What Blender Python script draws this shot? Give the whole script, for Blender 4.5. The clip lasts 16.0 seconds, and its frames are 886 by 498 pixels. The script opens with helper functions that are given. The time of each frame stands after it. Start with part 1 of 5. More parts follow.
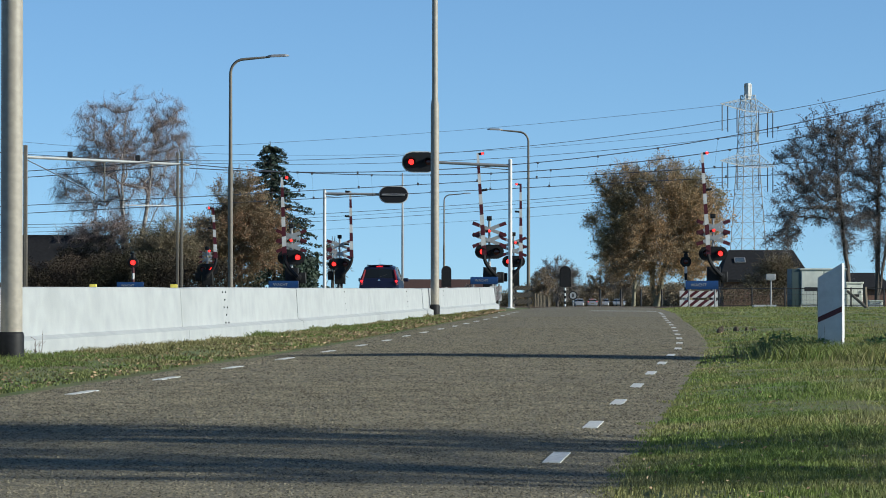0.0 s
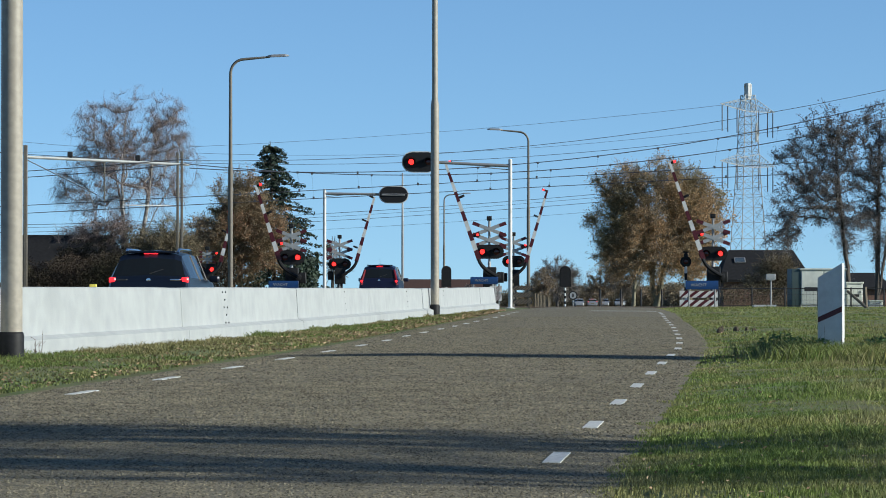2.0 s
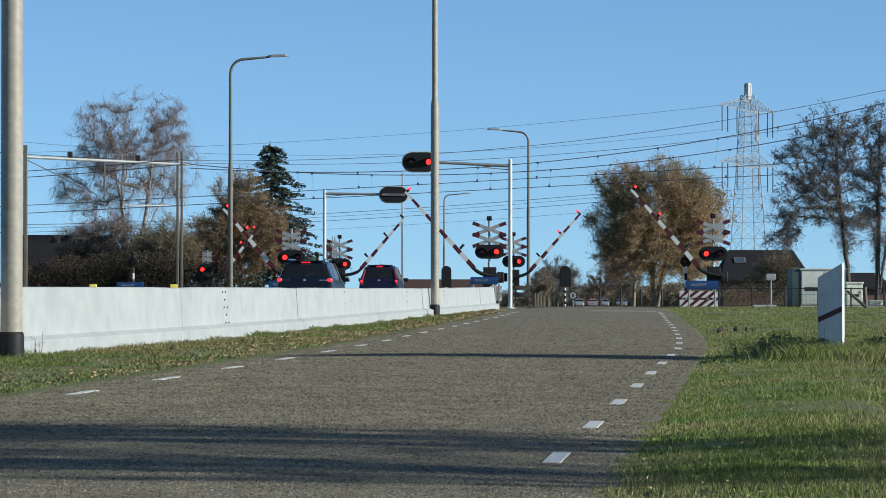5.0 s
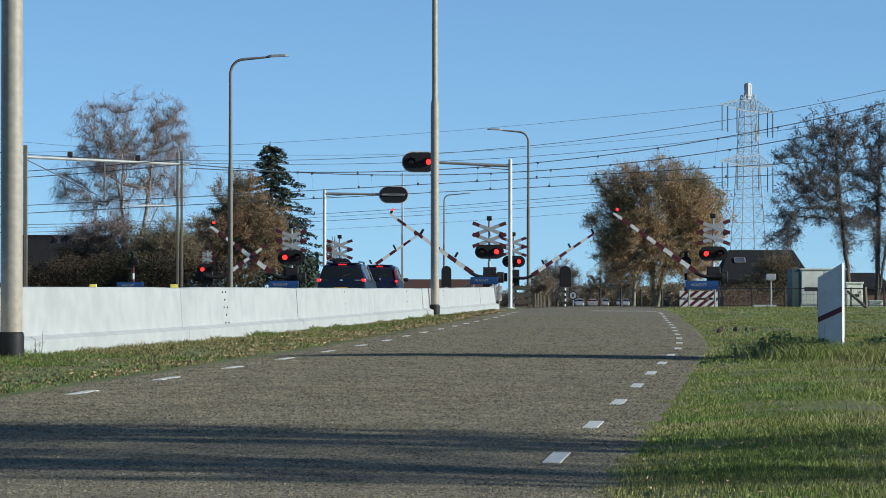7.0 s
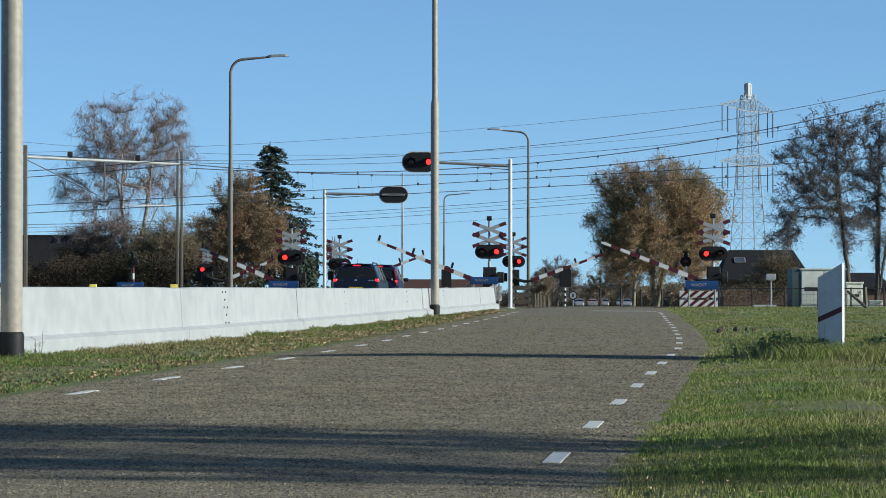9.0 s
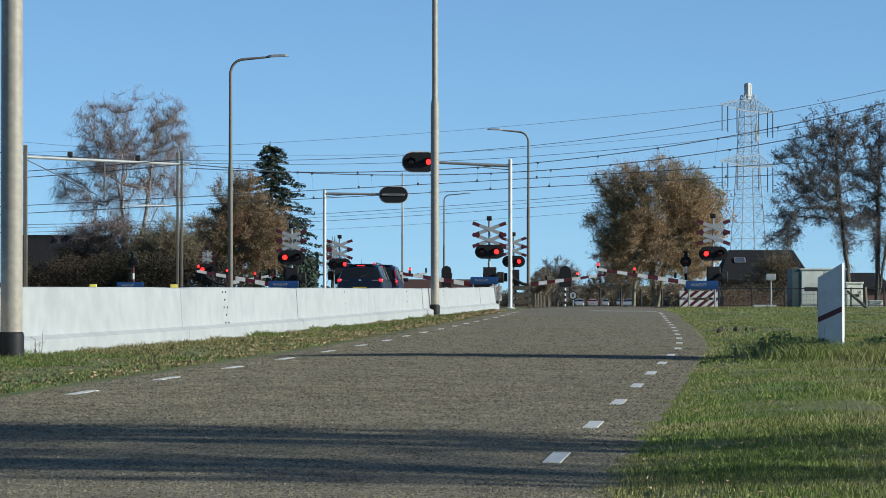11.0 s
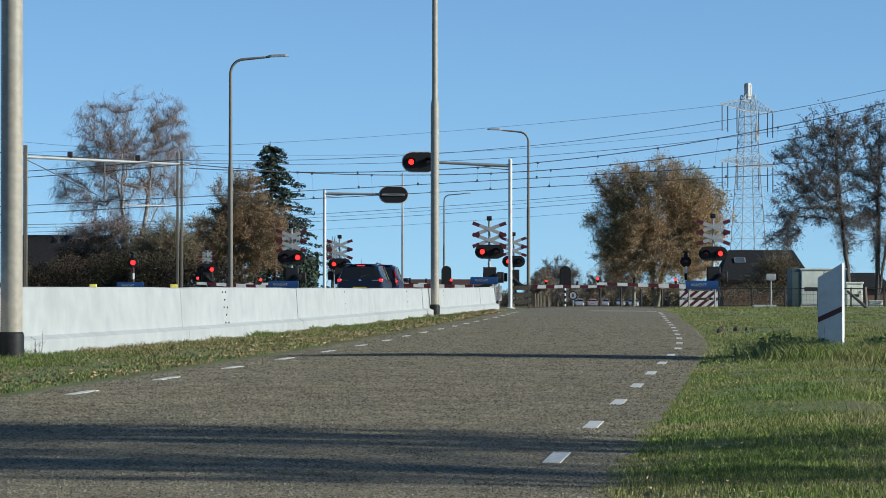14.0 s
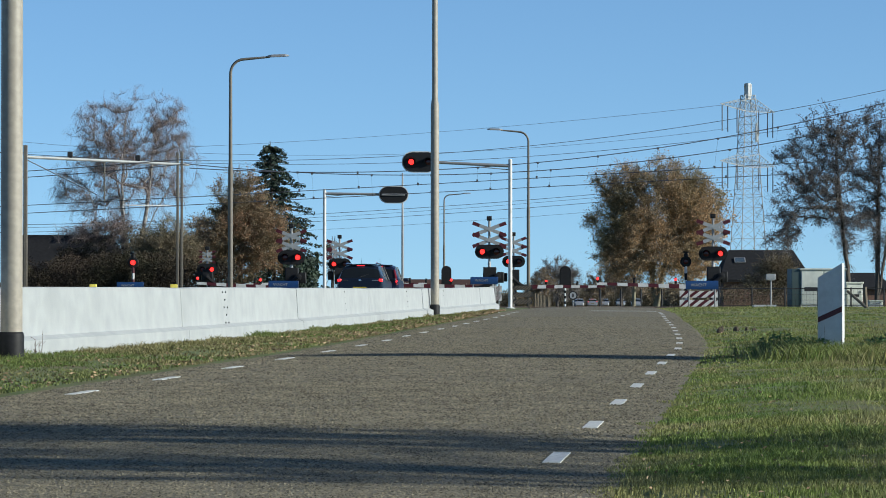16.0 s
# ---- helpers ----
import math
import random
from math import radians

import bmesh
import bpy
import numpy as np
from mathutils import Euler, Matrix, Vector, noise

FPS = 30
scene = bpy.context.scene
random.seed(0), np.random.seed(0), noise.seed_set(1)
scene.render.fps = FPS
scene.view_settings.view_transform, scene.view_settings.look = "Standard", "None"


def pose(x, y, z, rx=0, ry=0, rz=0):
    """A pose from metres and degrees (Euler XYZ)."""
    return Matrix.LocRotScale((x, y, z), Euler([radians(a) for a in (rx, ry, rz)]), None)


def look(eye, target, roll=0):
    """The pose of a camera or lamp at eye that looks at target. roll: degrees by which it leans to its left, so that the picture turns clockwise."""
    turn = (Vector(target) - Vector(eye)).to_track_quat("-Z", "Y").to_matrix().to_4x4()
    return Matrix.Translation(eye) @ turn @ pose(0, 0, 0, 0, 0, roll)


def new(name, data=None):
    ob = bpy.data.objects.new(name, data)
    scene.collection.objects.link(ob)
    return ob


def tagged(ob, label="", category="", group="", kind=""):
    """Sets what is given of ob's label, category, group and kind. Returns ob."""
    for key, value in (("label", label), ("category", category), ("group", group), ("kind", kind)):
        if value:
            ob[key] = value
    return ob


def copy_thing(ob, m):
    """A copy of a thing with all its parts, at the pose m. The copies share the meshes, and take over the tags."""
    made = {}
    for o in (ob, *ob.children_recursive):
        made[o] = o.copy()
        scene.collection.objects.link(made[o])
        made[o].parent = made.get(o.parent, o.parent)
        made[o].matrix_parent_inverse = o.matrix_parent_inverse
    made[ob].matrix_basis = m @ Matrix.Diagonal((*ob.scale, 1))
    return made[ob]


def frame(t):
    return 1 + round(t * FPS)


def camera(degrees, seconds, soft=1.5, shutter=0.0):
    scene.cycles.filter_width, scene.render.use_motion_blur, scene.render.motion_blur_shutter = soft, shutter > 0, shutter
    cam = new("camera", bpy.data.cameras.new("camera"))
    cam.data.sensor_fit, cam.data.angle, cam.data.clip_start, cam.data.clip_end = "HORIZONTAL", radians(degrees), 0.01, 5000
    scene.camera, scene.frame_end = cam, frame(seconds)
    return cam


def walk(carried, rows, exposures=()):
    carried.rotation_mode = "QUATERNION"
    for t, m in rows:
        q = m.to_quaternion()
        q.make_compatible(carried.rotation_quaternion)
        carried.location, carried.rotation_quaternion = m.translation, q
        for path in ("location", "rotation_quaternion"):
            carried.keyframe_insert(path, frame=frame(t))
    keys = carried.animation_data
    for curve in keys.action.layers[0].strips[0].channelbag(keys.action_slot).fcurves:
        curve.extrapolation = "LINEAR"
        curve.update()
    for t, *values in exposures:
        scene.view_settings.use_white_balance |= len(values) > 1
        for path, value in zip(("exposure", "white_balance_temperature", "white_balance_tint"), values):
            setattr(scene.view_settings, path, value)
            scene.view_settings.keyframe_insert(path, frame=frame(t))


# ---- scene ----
SECONDS = 16.0
cam = camera(15.39, SECONDS, soft=0.95)
EYE = (0.0, 0.0, 0.96)
VIEW = look(EYE, (0.0, 100.0, 0.96 + 1.569), 0)
walk(cam, [(0.0, VIEW), (16.0, VIEW)], exposures=[(0.0, 0.44, 6150, 2), (16.0, 0.44, 6150, 2)])

# ---- light ----
SUN_FROM = Vector((0.95, -0.28, 0.39)).normalized()
world = bpy.data.worlds.new("sky")
scene.world = world
world.use_nodes = True
wn = world.node_tree.nodes
sky = wn.new("ShaderNodeTexSky")
sky.sky_type = "NISHITA"
sky.sun_disc = False
sky.sun_elevation = math.asin(SUN_FROM.z)
sky.sun_rotation = math.atan2(SUN_FROM.x, SUN_FROM.y)
sky.altitude = 0
sky.air_density = 0.8
sky.dust_density = 0.15
sky.ozone_density = 4.0
wn["Background"].inputs[1].default_value = 0.111
# a clear dry sky: the pale band of haze lies below the roofs and trees
wc = wn.new("ShaderNodeTexCoord")
wm = wn.new("ShaderNodeMapping")
wm.inputs["Location"].default_value = (0, 0, 0.068)
wm.inputs["Scale"].default_value = (1, 1, 1.15)
world.node_tree.links.new(wc.outputs["Generated"], wm.inputs["Vector"])
world.node_tree.links.new(wm.outputs["Vector"], sky.inputs["Vector"])
world.node_tree.links.new(sky.outputs[0], wn["Background"].inputs[0])
sun_data = bpy.data.lights.new("sun", "SUN")
sun_data.energy = 5.0
sun_data.angle = radians(0.53)
sun_data.color = (1.0, 0.93, 0.83)
sun = new("sun", sun_data)
sun.matrix_world = look((30, -44, 20), Vector((30, -44, 20)) - SUN_FROM)


# ---- materials ----
def mat(name, col, col2=None, rough=0.7, scale=8.0, detail=6.0, bump=0.0, bscale=None, metal=0.0, spot=None,
        spot_scale=0.7, spot_lo=0.5, spot_hi=0.65, spot_amount=1.0, glow=None, strength=0.0, rand=0.0, spec=0.5, island=False, sharp=0.17, cells=None, through_light=0.0):
    """A node material: two colours mixed by fine noise, stains of a third colour at a larger scale, relief."""
    m = bpy.data.materials.new(name)
    m.use_nodes = True
    nt = m.node_tree
    n, l = nt.nodes, nt.links
    b = n["Principled BSDF"]
    b.inputs["Roughness"].default_value = rough
    b.inputs["Metallic"].default_value = metal
    b.inputs["Specular IOR Level"].default_value = spec
    if glow:
        b.inputs["Emission Color"].default_value = (*glow, 1)
        b.inputs["Emission Strength"].default_value = strength
    geo = n.new("ShaderNodeTexCoord")
    col2 = col2 or tuple(c * 0.8 for c in col)
    nz = n.new("ShaderNodeTexNoise")
    nz.inputs["Scale"].default_value = scale
    nz.inputs["Detail"].default_value = detail
    l.new(geo.outputs["Object"], nz.inputs["Vector"])
    ramp = n.new("ShaderNodeMapRange")
    ramp.inputs[1].default_value, ramp.inputs[2].default_value = 0.5 - sharp, 0.5 + sharp
    l.new(nz.outputs[0], ramp.inputs[0])
    if cells:
        # single stones, drawn out along the way of the traffic
        mp = n.new("ShaderNodeMapping")
        mp.inputs["Scale"].default_value = cells
        vo = n.new("ShaderNodeTexVoronoi")
        vo.inputs["Scale"].default_value = scale
        sp = n.new("ShaderNodeSeparateColor")
        l.new(geo.outputs["Object"], mp.inputs["Vector"])
        l.new(mp.outputs["Vector"], vo.inputs["Vector"])
        l.new(vo.outputs["Color"], sp.inputs[0])
        l.new(sp.outputs[0], ramp.inputs[0])
    mix = n.new("ShaderNodeMix")
    mix.data_type = "RGBA"
    mix.inputs[6].default_value, mix.inputs[7].default_value = (*col, 1), (*col2, 1)
    l.new(ramp.outputs[0], mix.inputs[0])
    out = mix.outputs[2]
    if spot:
        sz = n.new("ShaderNodeTexNoise")
        sz.inputs["Scale"].default_value = spot_scale
        sz.inputs["Detail"].default_value = 5.0
        l.new(geo.outputs["Object"], sz.inputs["Vector"])
        sr = n.new("ShaderNodeMapRange")
        sr.inputs[1].default_value, sr.inputs[2].default_value, sr.inputs[4].default_value = spot_lo, spot_hi, spot_amount
        l.new(sz.outputs[0], sr.inputs[0])
        mx = n.new("ShaderNodeMix")
        mx.data_type = "RGBA"
        mx.inputs[7].default_value = (*spot, 1)
        l.new(out, mx.inputs[6])
        l.new(sr.outputs[0], mx.inputs[0])
        out = mx.outputs[2]
    if rand:
        src = n.new("ShaderNodeNewGeometry") if island else n.new("ShaderNodeObjectInfo")
        hs = n.new("ShaderNodeHueSaturation")
        rr = n.new("ShaderNodeMapRange")
        rr.inputs[3].default_value, rr.inputs[4].default_value = 1 - rand, 1 + rand
        l.new(src.outputs["Random Per Island" if island else "Random"], rr.inputs[0])
        l.new(rr.outputs[0], hs.inputs["Value"])
        l.new(out, hs.inputs["Color"])
        out = hs.outputs[0]
    l.new(out, b.inputs["Base Color"])
    if through_light:
        tl = n.new("ShaderNodeBsdfTranslucent")
        ms = n.new("ShaderNodeMixShader")
        ms.inputs[0].default_value = through_light
        l.new(out, tl.inputs["Color"])
        l.new(b.outputs[0], ms.inputs[1])
        l.new(tl.outputs[0], ms.inputs[2])
        l.new(ms.outputs[0], n["Material Output"].inputs["Surface"])
    if bump:
        bz = n.new("ShaderNodeTexNoise")
        bz.inputs["Scale"].default_value = bscale or scale
        bz.inputs["Detail"].default_value = 4.0
        l.new(geo.outputs["Object"], bz.inputs["Vector"])
        bp = n.new("ShaderNodeBump")
        bp.inputs["Strength"].default_value = bump
        bp.inputs["Distance"].default_value = 0.02
        l.new(bz.outputs[0], bp.inputs["Height"])
        l.new(bp.outputs[0], b.inputs["Normal"])
    return m


ASPHALT = mat("asphalt", (0.225, 0.194, 0.127), (0.0842, 0.0737, 0.0509), 0.9, 70, 3, 0.6, 50, spot=(0.12, 0.105, 0.0751), spot_scale=0.3, spot_amount=0.45, spec=0.3, sharp=0.4, cells=(1, 0.4, 1))
CHIPS = mat("road_chippings", (0.194, 0.168, 0.114), (0.0929, 0.0825, 0.0567), 0.9, 3, 3, rand=0.6, island=True, spec=0.3)
LINE = mat("road_paint", (0.562, 0.562, 0.538), (0.39, 0.39, 0.367), 0.6, 30, 6, 0.2)
SOIL = mat("grass_soil", (0.0663, 0.0975, 0.0172), (0.101, 0.109, 0.0312), 0.95, 6, 8, 0.6, 20, spot=(0.125, 0.0936, 0.0429), spot_scale=0.8, spot_amount=0.7)
VERGE = mat("verge_soil", (0.109, 0.0897, 0.0468), (0.078, 0.0858, 0.0273), 0.95, 9, 8, 0.6, 25, spot=(0.148, 0.101, 0.0546), spot_scale=1.5)
CONCRETE = mat("pale_concrete", (0.345, 0.36, 0.36), (0.285, 0.30, 0.305), 0.8, 3.2, 9, 0.15, 40, spot=(0.25, 0.265, 0.265), spot_scale=0.9, spot_lo=0.5, spot_hi=0.75, spot_amount=0.55, sharp=0.22)
STEEL = mat("galvanised_steel", (0.281, 0.281, 0.281), (0.218, 0.218, 0.218), 0.5, 20, 5, metal=0.35)
LAMPPOLE = mat("dark_weathered_steel", (0.15, 0.13, 0.10), (0.10, 0.09, 0.075), 0.6, 12, 6, spot=(0.08, 0.07, 0.06), spot_scale=2.5, spot_amount=0.5)
POLE = mat("weathered_grey_paint", (0.312, 0.281, 0.226), (0.242, 0.218, 0.179), 0.55, 12, 6, 0.05, spot=(0.218, 0.195, 0.164), spot_scale=2.5, spot_amount=0.5)
BLACK = mat("black_paint", (0.010, 0.010, 0.011), (0.016, 0.016, 0.017), 0.6, 15, 4, spec=0.2)
DARKGREY = mat("dark_grey_paint", (0.026, 0.027, 0.029), (0.018, 0.018, 0.02), 0.6, 12, 4, spec=0.3)
WHITE = mat("white_paint", (0.577, 0.577, 0.562), (0.499, 0.499, 0.484), 0.5, 10, 5, spot=(0.39, 0.39, 0.367), spot_scale=3, spot_amount=0.5)
SHEET = mat("grey_white_reflective_sheeting", (0.287, 0.299, 0.306), (0.237, 0.25, 0.256), 0.5, 10, 5)
RED = mat("red_paint", (0.0674, 0.00418, 0.0093), (0.0558, 0.00372, 0.00744), 0.45, 12, 5)
BLUE = mat("blue_paint", (0.006, 0.042, 0.15), (0.0054, 0.036, 0.12), 0.45, 10, 4)
YELLOW = mat("yellow_reflector", (0.85, 0.72, 0.12), (0.75, 0.6, 0.08), 0.3, 10, 3)
RIB = mat("dark_red_plastic", (0.16, 0.008, 0.012), (0.13, 0.008, 0.01), 0.25, 10, 2)
LENS = mat("dark_red_lens", (0.06, 0.006, 0.008), (0.05, 0.005, 0.006), 0.15, 10, 2)
GLOW = mat("lit_red_lens", (0.9, 0.05, 0.04), (0.9, 0.05, 0.04), 0.3, 10, 2, glow=(1.0, 0.016, 0.014), strength=2.6)
BRAKE = mat("lit_brake_lamp", (0.6, 0.02, 0.03), (0.5, 0.02, 0.02), 0.3, 10, 2, glow=(1.0, 0.02, 0.03), strength=1.3)
WOOD = mat("weathered_wood", (0.156, 0.125, 0.0858), (0.0936, 0.078, 0.0585), 0.85, 18, 6, 0.2)


# ---- mesh tools ----
class Shape:
    """Collects vertices and faces, with a material index for each face."""

    def __init__(self):
        self.v, self.f, self.m = [], [], []

    def add(self, verts, faces, mi=0):
        o = len(self.v)
        self.v.extend(tuple(p) for p in verts)
        self.f.extend(tuple(o + i for i in f) for f in faces)
        self.m.extend([mi] * len(faces))
        return self

    def box(self, x0, x1, y0, y1, z0, z1, mi=0, b=0.0):
        """A box with its upright and upper edges chamfered by b."""
        if b <= 0:
            v = [(x0, y0, z0), (x1, y0, z0), (x1, y1, z0), (x0, y1, z0), (x0, y0, z1), (x1, y0, z1), (x1, y1, z1), (x0, y1, z1)]
            return self.add(v, [(0, 3, 2, 1), (4, 5, 6, 7), (0, 1, 5, 4), (1, 2, 6, 5), (2, 3, 7, 6), (3, 0, 4, 7)], mi)
        ring = lambda i, z: [(x0 + b + i, y0 + i, z), (x1 - b - i, y0 + i, z), (x1 - i, y0 + b + i, z), (x1 - i, y1 - b - i, z),
                             (x1 - b - i, y1 - i, z), (x0 + b + i, y1 - i, z), (x0 + i, y1 - b - i, z), (x0 + i, y0 + b + i, z)]
        v = ring(b * 0.5, z0) + ring(0, z0 + b) + ring(0, z1 - b) + ring(b * 0.5, z1)
        f = [tuple(range(7, -1, -1)), tuple(range(24, 32))]
        for k in range(3):
            f += [(8 * k + i, 8 * k + (i + 1) % 8, 8 * k + 8 + (i + 1) % 8, 8 * k + 8 + i) for i in range(8)]
        return self.add(v, f, mi)

    def tube(self, p0, p1, r0, r1=None, n=8, mi=0, caps=True):
        p0, p1 = Vector(p0), Vector(p1)
        r1 = r0 if r1 is None else r1
        d = (p1 - p0).normalized()
        a = d.orthogonal().normalized()
        c = d.cross(a)
        v = []
        for p, r in ((p0, r0), (p1, r1)):
            for i in range(n):
                t = 2 * math.pi * i / n
                v.append(p + a * (r * math.cos(t)) + c * (r * math.sin(t)))
        f = [(i, (i + 1) % n, n + (i + 1) % n, n + i) for i in range(n)]
        if caps:
            f += [tuple(range(n - 1, -1, -1)), tuple(range(n, 2 * n))]
        return self.add(v, f, mi)

    def path(self, pts, rs, n=8, mi=0):
        """One welded tube along a line of points."""
        pts = [Vector(p) for p in pts]
        v, ref = [], None
        for k, p in enumerate(pts):
            d = (pts[min(k + 1, len(pts) - 1)] - pts[max(k - 1, 0)]).normalized()
            ref = d.orthogonal().normalized() if ref is None else (ref - d * ref.dot(d)).normalized()
            c = d.cross(ref)
            v += [p + ref * (rs[k] * math.cos(2 * math.pi * i / n)) + c * (rs[k] * math.sin(2 * math.pi * i / n)) for i in range(n)]
        f = [(k * n + i, k * n + (i + 1) % n, k * n + n + (i + 1) % n, k * n + n + i) for k in range(len(pts) - 1) for i in range(n)]
        f += [tuple(range(n - 1, -1, -1)), tuple(range((len(pts) - 1) * n, len(pts) * n))]
        return self.add(v, f, mi)

    def lathe(self, prof, n=16, axis="z", centre=(0, 0, 0), mi=0):
        """Turns (radius, height) pairs about an axis."""
        v = []
        for r, h in prof:
            for i in range(n):
                t = 2 * math.pi * i / n
                p = (r * math.cos(t), r * math.sin(t), h)
                if axis == "y":
                    p = (p[0], p[2], p[1])
                if axis == "x":
                    p = (p[2], p[0], p[1])
                v.append((p[0] + centre[0], p[1] + centre[1], p[2] + centre[2]))
        f = []
        for k in range(len(prof) - 1):
            f += [(k * n + i, k * n + (i + 1) % n, (k + 1) * n + (i + 1) % n, (k + 1) * n + i) for i in range(n)]
        f += [tuple(range(n - 1, -1, -1)), tuple(range((len(prof) - 1) * n, len(prof) * n))]
        return self.add(v, f, mi)

    def plate(self, pts, y0, y1, mi=0):
        """An outline in x and z, given depth from y0 to y1."""
        n = len(pts)
        v = [(p[0], y0, p[1]) for p in pts] + [(p[0], y1, p[1]) for p in pts]
        f = [tuple(range(n)), tuple(range(2 * n - 1, n - 1, -1))] + [(i, n + i, n + (i + 1) % n, (i + 1) % n) for i in range(n)]
        return self.add(v, f, mi)

    def mesh(self, name, mats, smooth=False):
        me = bpy.data.meshes.new(name)
        me.from_pydata(self.v, [], self.f)
        for m in mats if isinstance(mats, (list, tuple)) else [mats]:
            me.materials.append(m)
        me.polygons.foreach_set("material_index", self.m)
        if len(self.f) < 4000:
            bm = bmesh.new()
            bm.from_mesh(me)
            bmesh.ops.recalc_face_normals(bm, faces=bm.faces)
            bm.to_mesh(me)
            bm.free()
        if smooth:
            me.polygons.foreach_set("use_smooth", [True] * len(me.polygons))
            me.set_sharp_from_angle(angle=radians(38))
        return me


def part(name, shape, mats, parent=None, label="", at=None, smooth=True):
    """One mesh object from a shape, under a thing or a part."""
    me = shape.mesh(name, mats, smooth) if isinstance(shape, Shape) else shape
    ob = new(name, me)
    if at is not None:
        ob.matrix_basis = at
    if parent:
        ob.parent = parent
    return tagged(ob, label)


def thing(name, at, label, category, group=""):
    ob = new(name)
    ob.empty_display_size = 0.2
    ob.matrix_basis = at
    return tagged(ob, label, category, group)


def smooth_line(table):
    ys = [p[0] for p in table]
    xs = [p[1] for p in table]
    return lambda y: float(np.interp(y, ys, xs))


# ---- plan ----
RIGHT = smooth_line([(-80, -8.2), (17.6, 0.61), (45.6, 3.27), (51.6, 3.73), (58.7, 4.19), (67.2, 4.71), (77.4, 5.28), (91.4, 6.11), (98, 6.47), (138, 8.6), (700, 37.5), (1500, 78)])
LEFT = lambda y: RIGHT(y) - (4.62 if y < 58 else max(4.3, 4.62 - (y - 58) * 0.012))
RISE = smooth_line([(-200, -0.6), (-60, -0.372), (0, 0.0), (95, 0.589), (120, 0.63), (175, 0.63), (240, 0.25), (330, -0.25), (4000, -0.25)])
HIGH = smooth_line([(-200, -0.6), (-60, -0.372), (0, 0.0), (138, 0.82), (175, 0.80), (240, 0.25), (330, -0.25), (4000, -0.25)])
WALL = smooth_line([(30, -6.65), (40, -5.14), (51.5, -3.41), (66, -1.98), (80.8, -0.50), (100, 1.45)])
LANE = lambda y: -10.8 + 0.0617 * y


def gz(x, y):
    """Height of the ground: the near road lies a little lower than the one behind the barrier."""
    w = min(1.0, max(0.0, (WALL(y) - x) / 1.5 + 0.2))
    return RISE(y) * (1 - w) + HIGH(y) * w


# ---- ground and roads ----
def strip(name, left, right, ys, lift, material, label, kind="structure", nx=6):
    s = Shape()
    v, f = [], []
    for y in ys:
        a, b = left(y), right(y)
        for i in range(nx + 1):
            x = a + (b - a) * i / nx
            crown = 0.025 * (1 - (2 * i / nx - 1) ** 2)
            v.append((x, y, gz(x, y) + lift + crown))
    for j in range(len(ys) - 1):
        for i in range(nx):
            k = j * (nx + 1) + i
            f.append((k, k + 1, k + nx + 2, k + nx + 1))
    s.add(v, f)
    return tagged(part(name, s, material), label, "", "", kind)


def build_ground():
    s = Shape()
    xs = [-3000, -1200, -500, -250, -120, -70, -45] + [-30 + 0.75 * i for i in range(81)] + [45, 70, 120, 250, 500, 1200, 3000]
    ys = [-200, -100, -60] + [-40 + 4 * i for i in range(12)] + [8 + 1.0 * i for i in range(110)] + [118 + 4 * i for i in range(34)] + [270, 300, 330, 400, 600, 900, 1500, 2500, 4000]
    v = []
    for y in ys:
        for x in xs:
            z = gz(x, y)
            e = x - RIGHT(y) - 0.45
            g = LEFT(y) - 0.5 - x
            road = min(max(e, g), 0.0)
            if max(e, g) < 0.15:
                z -= 0.05
            elif e > 0 and y < 110:
                z += 0.05 * min(1, e / 1.2) + 0.05 * noise.noise((x * 0.6, y * 0.6, 0)) * min(1, e)
            elif g > 0 and x > WALL(y) and 25 < y < 101:
                z += 0.05 * min(1, g / 0.8) + 0.02 * noise.noise((x * 1.5, y * 0.8, 3))
            v.append((x, y, z))
    n = len(xs)
    f = [(j * n + i, j * n + i + 1, j * n + n + i + 1, j * n + n + i) for j in range(len(ys) - 1) for i in range(n - 1)]
    s.add(v, f)
    tagged(part("ground", s, SOIL), "flat grassy verge and fields of rough autumn grass", "", "", "structure")


build_ground()
ROAD_YS = [-60, -30, -10, 0, 8] + [10 + 2 * i for i in range(50)] + [112 + 4 * i for i in range(30)] + [240, 280, 330, 450, 700, 1400]
strip("road", lambda y: LEFT(y) - 0.5, lambda y: RIGHT(y) + 0.42, ROAD_YS, 0.0, ASPHALT, "worn grey asphalt lane road with dashed edge lines")
strip("main_road", lambda y: LANE(y) - 5.0, lambda y: LANE(y) + 1.7, ROAD_YS, 0.02, ASPHALT, "asphalt main road behind the concrete barrier")


def road_z(x, y):
    a, b = LEFT(y) - 0.5, RIGHT(y) + 0.42
    t = (x - a) / (b - a) * 2 - 1
    return gz(x, y) + 0.025 * (1 - t * t)


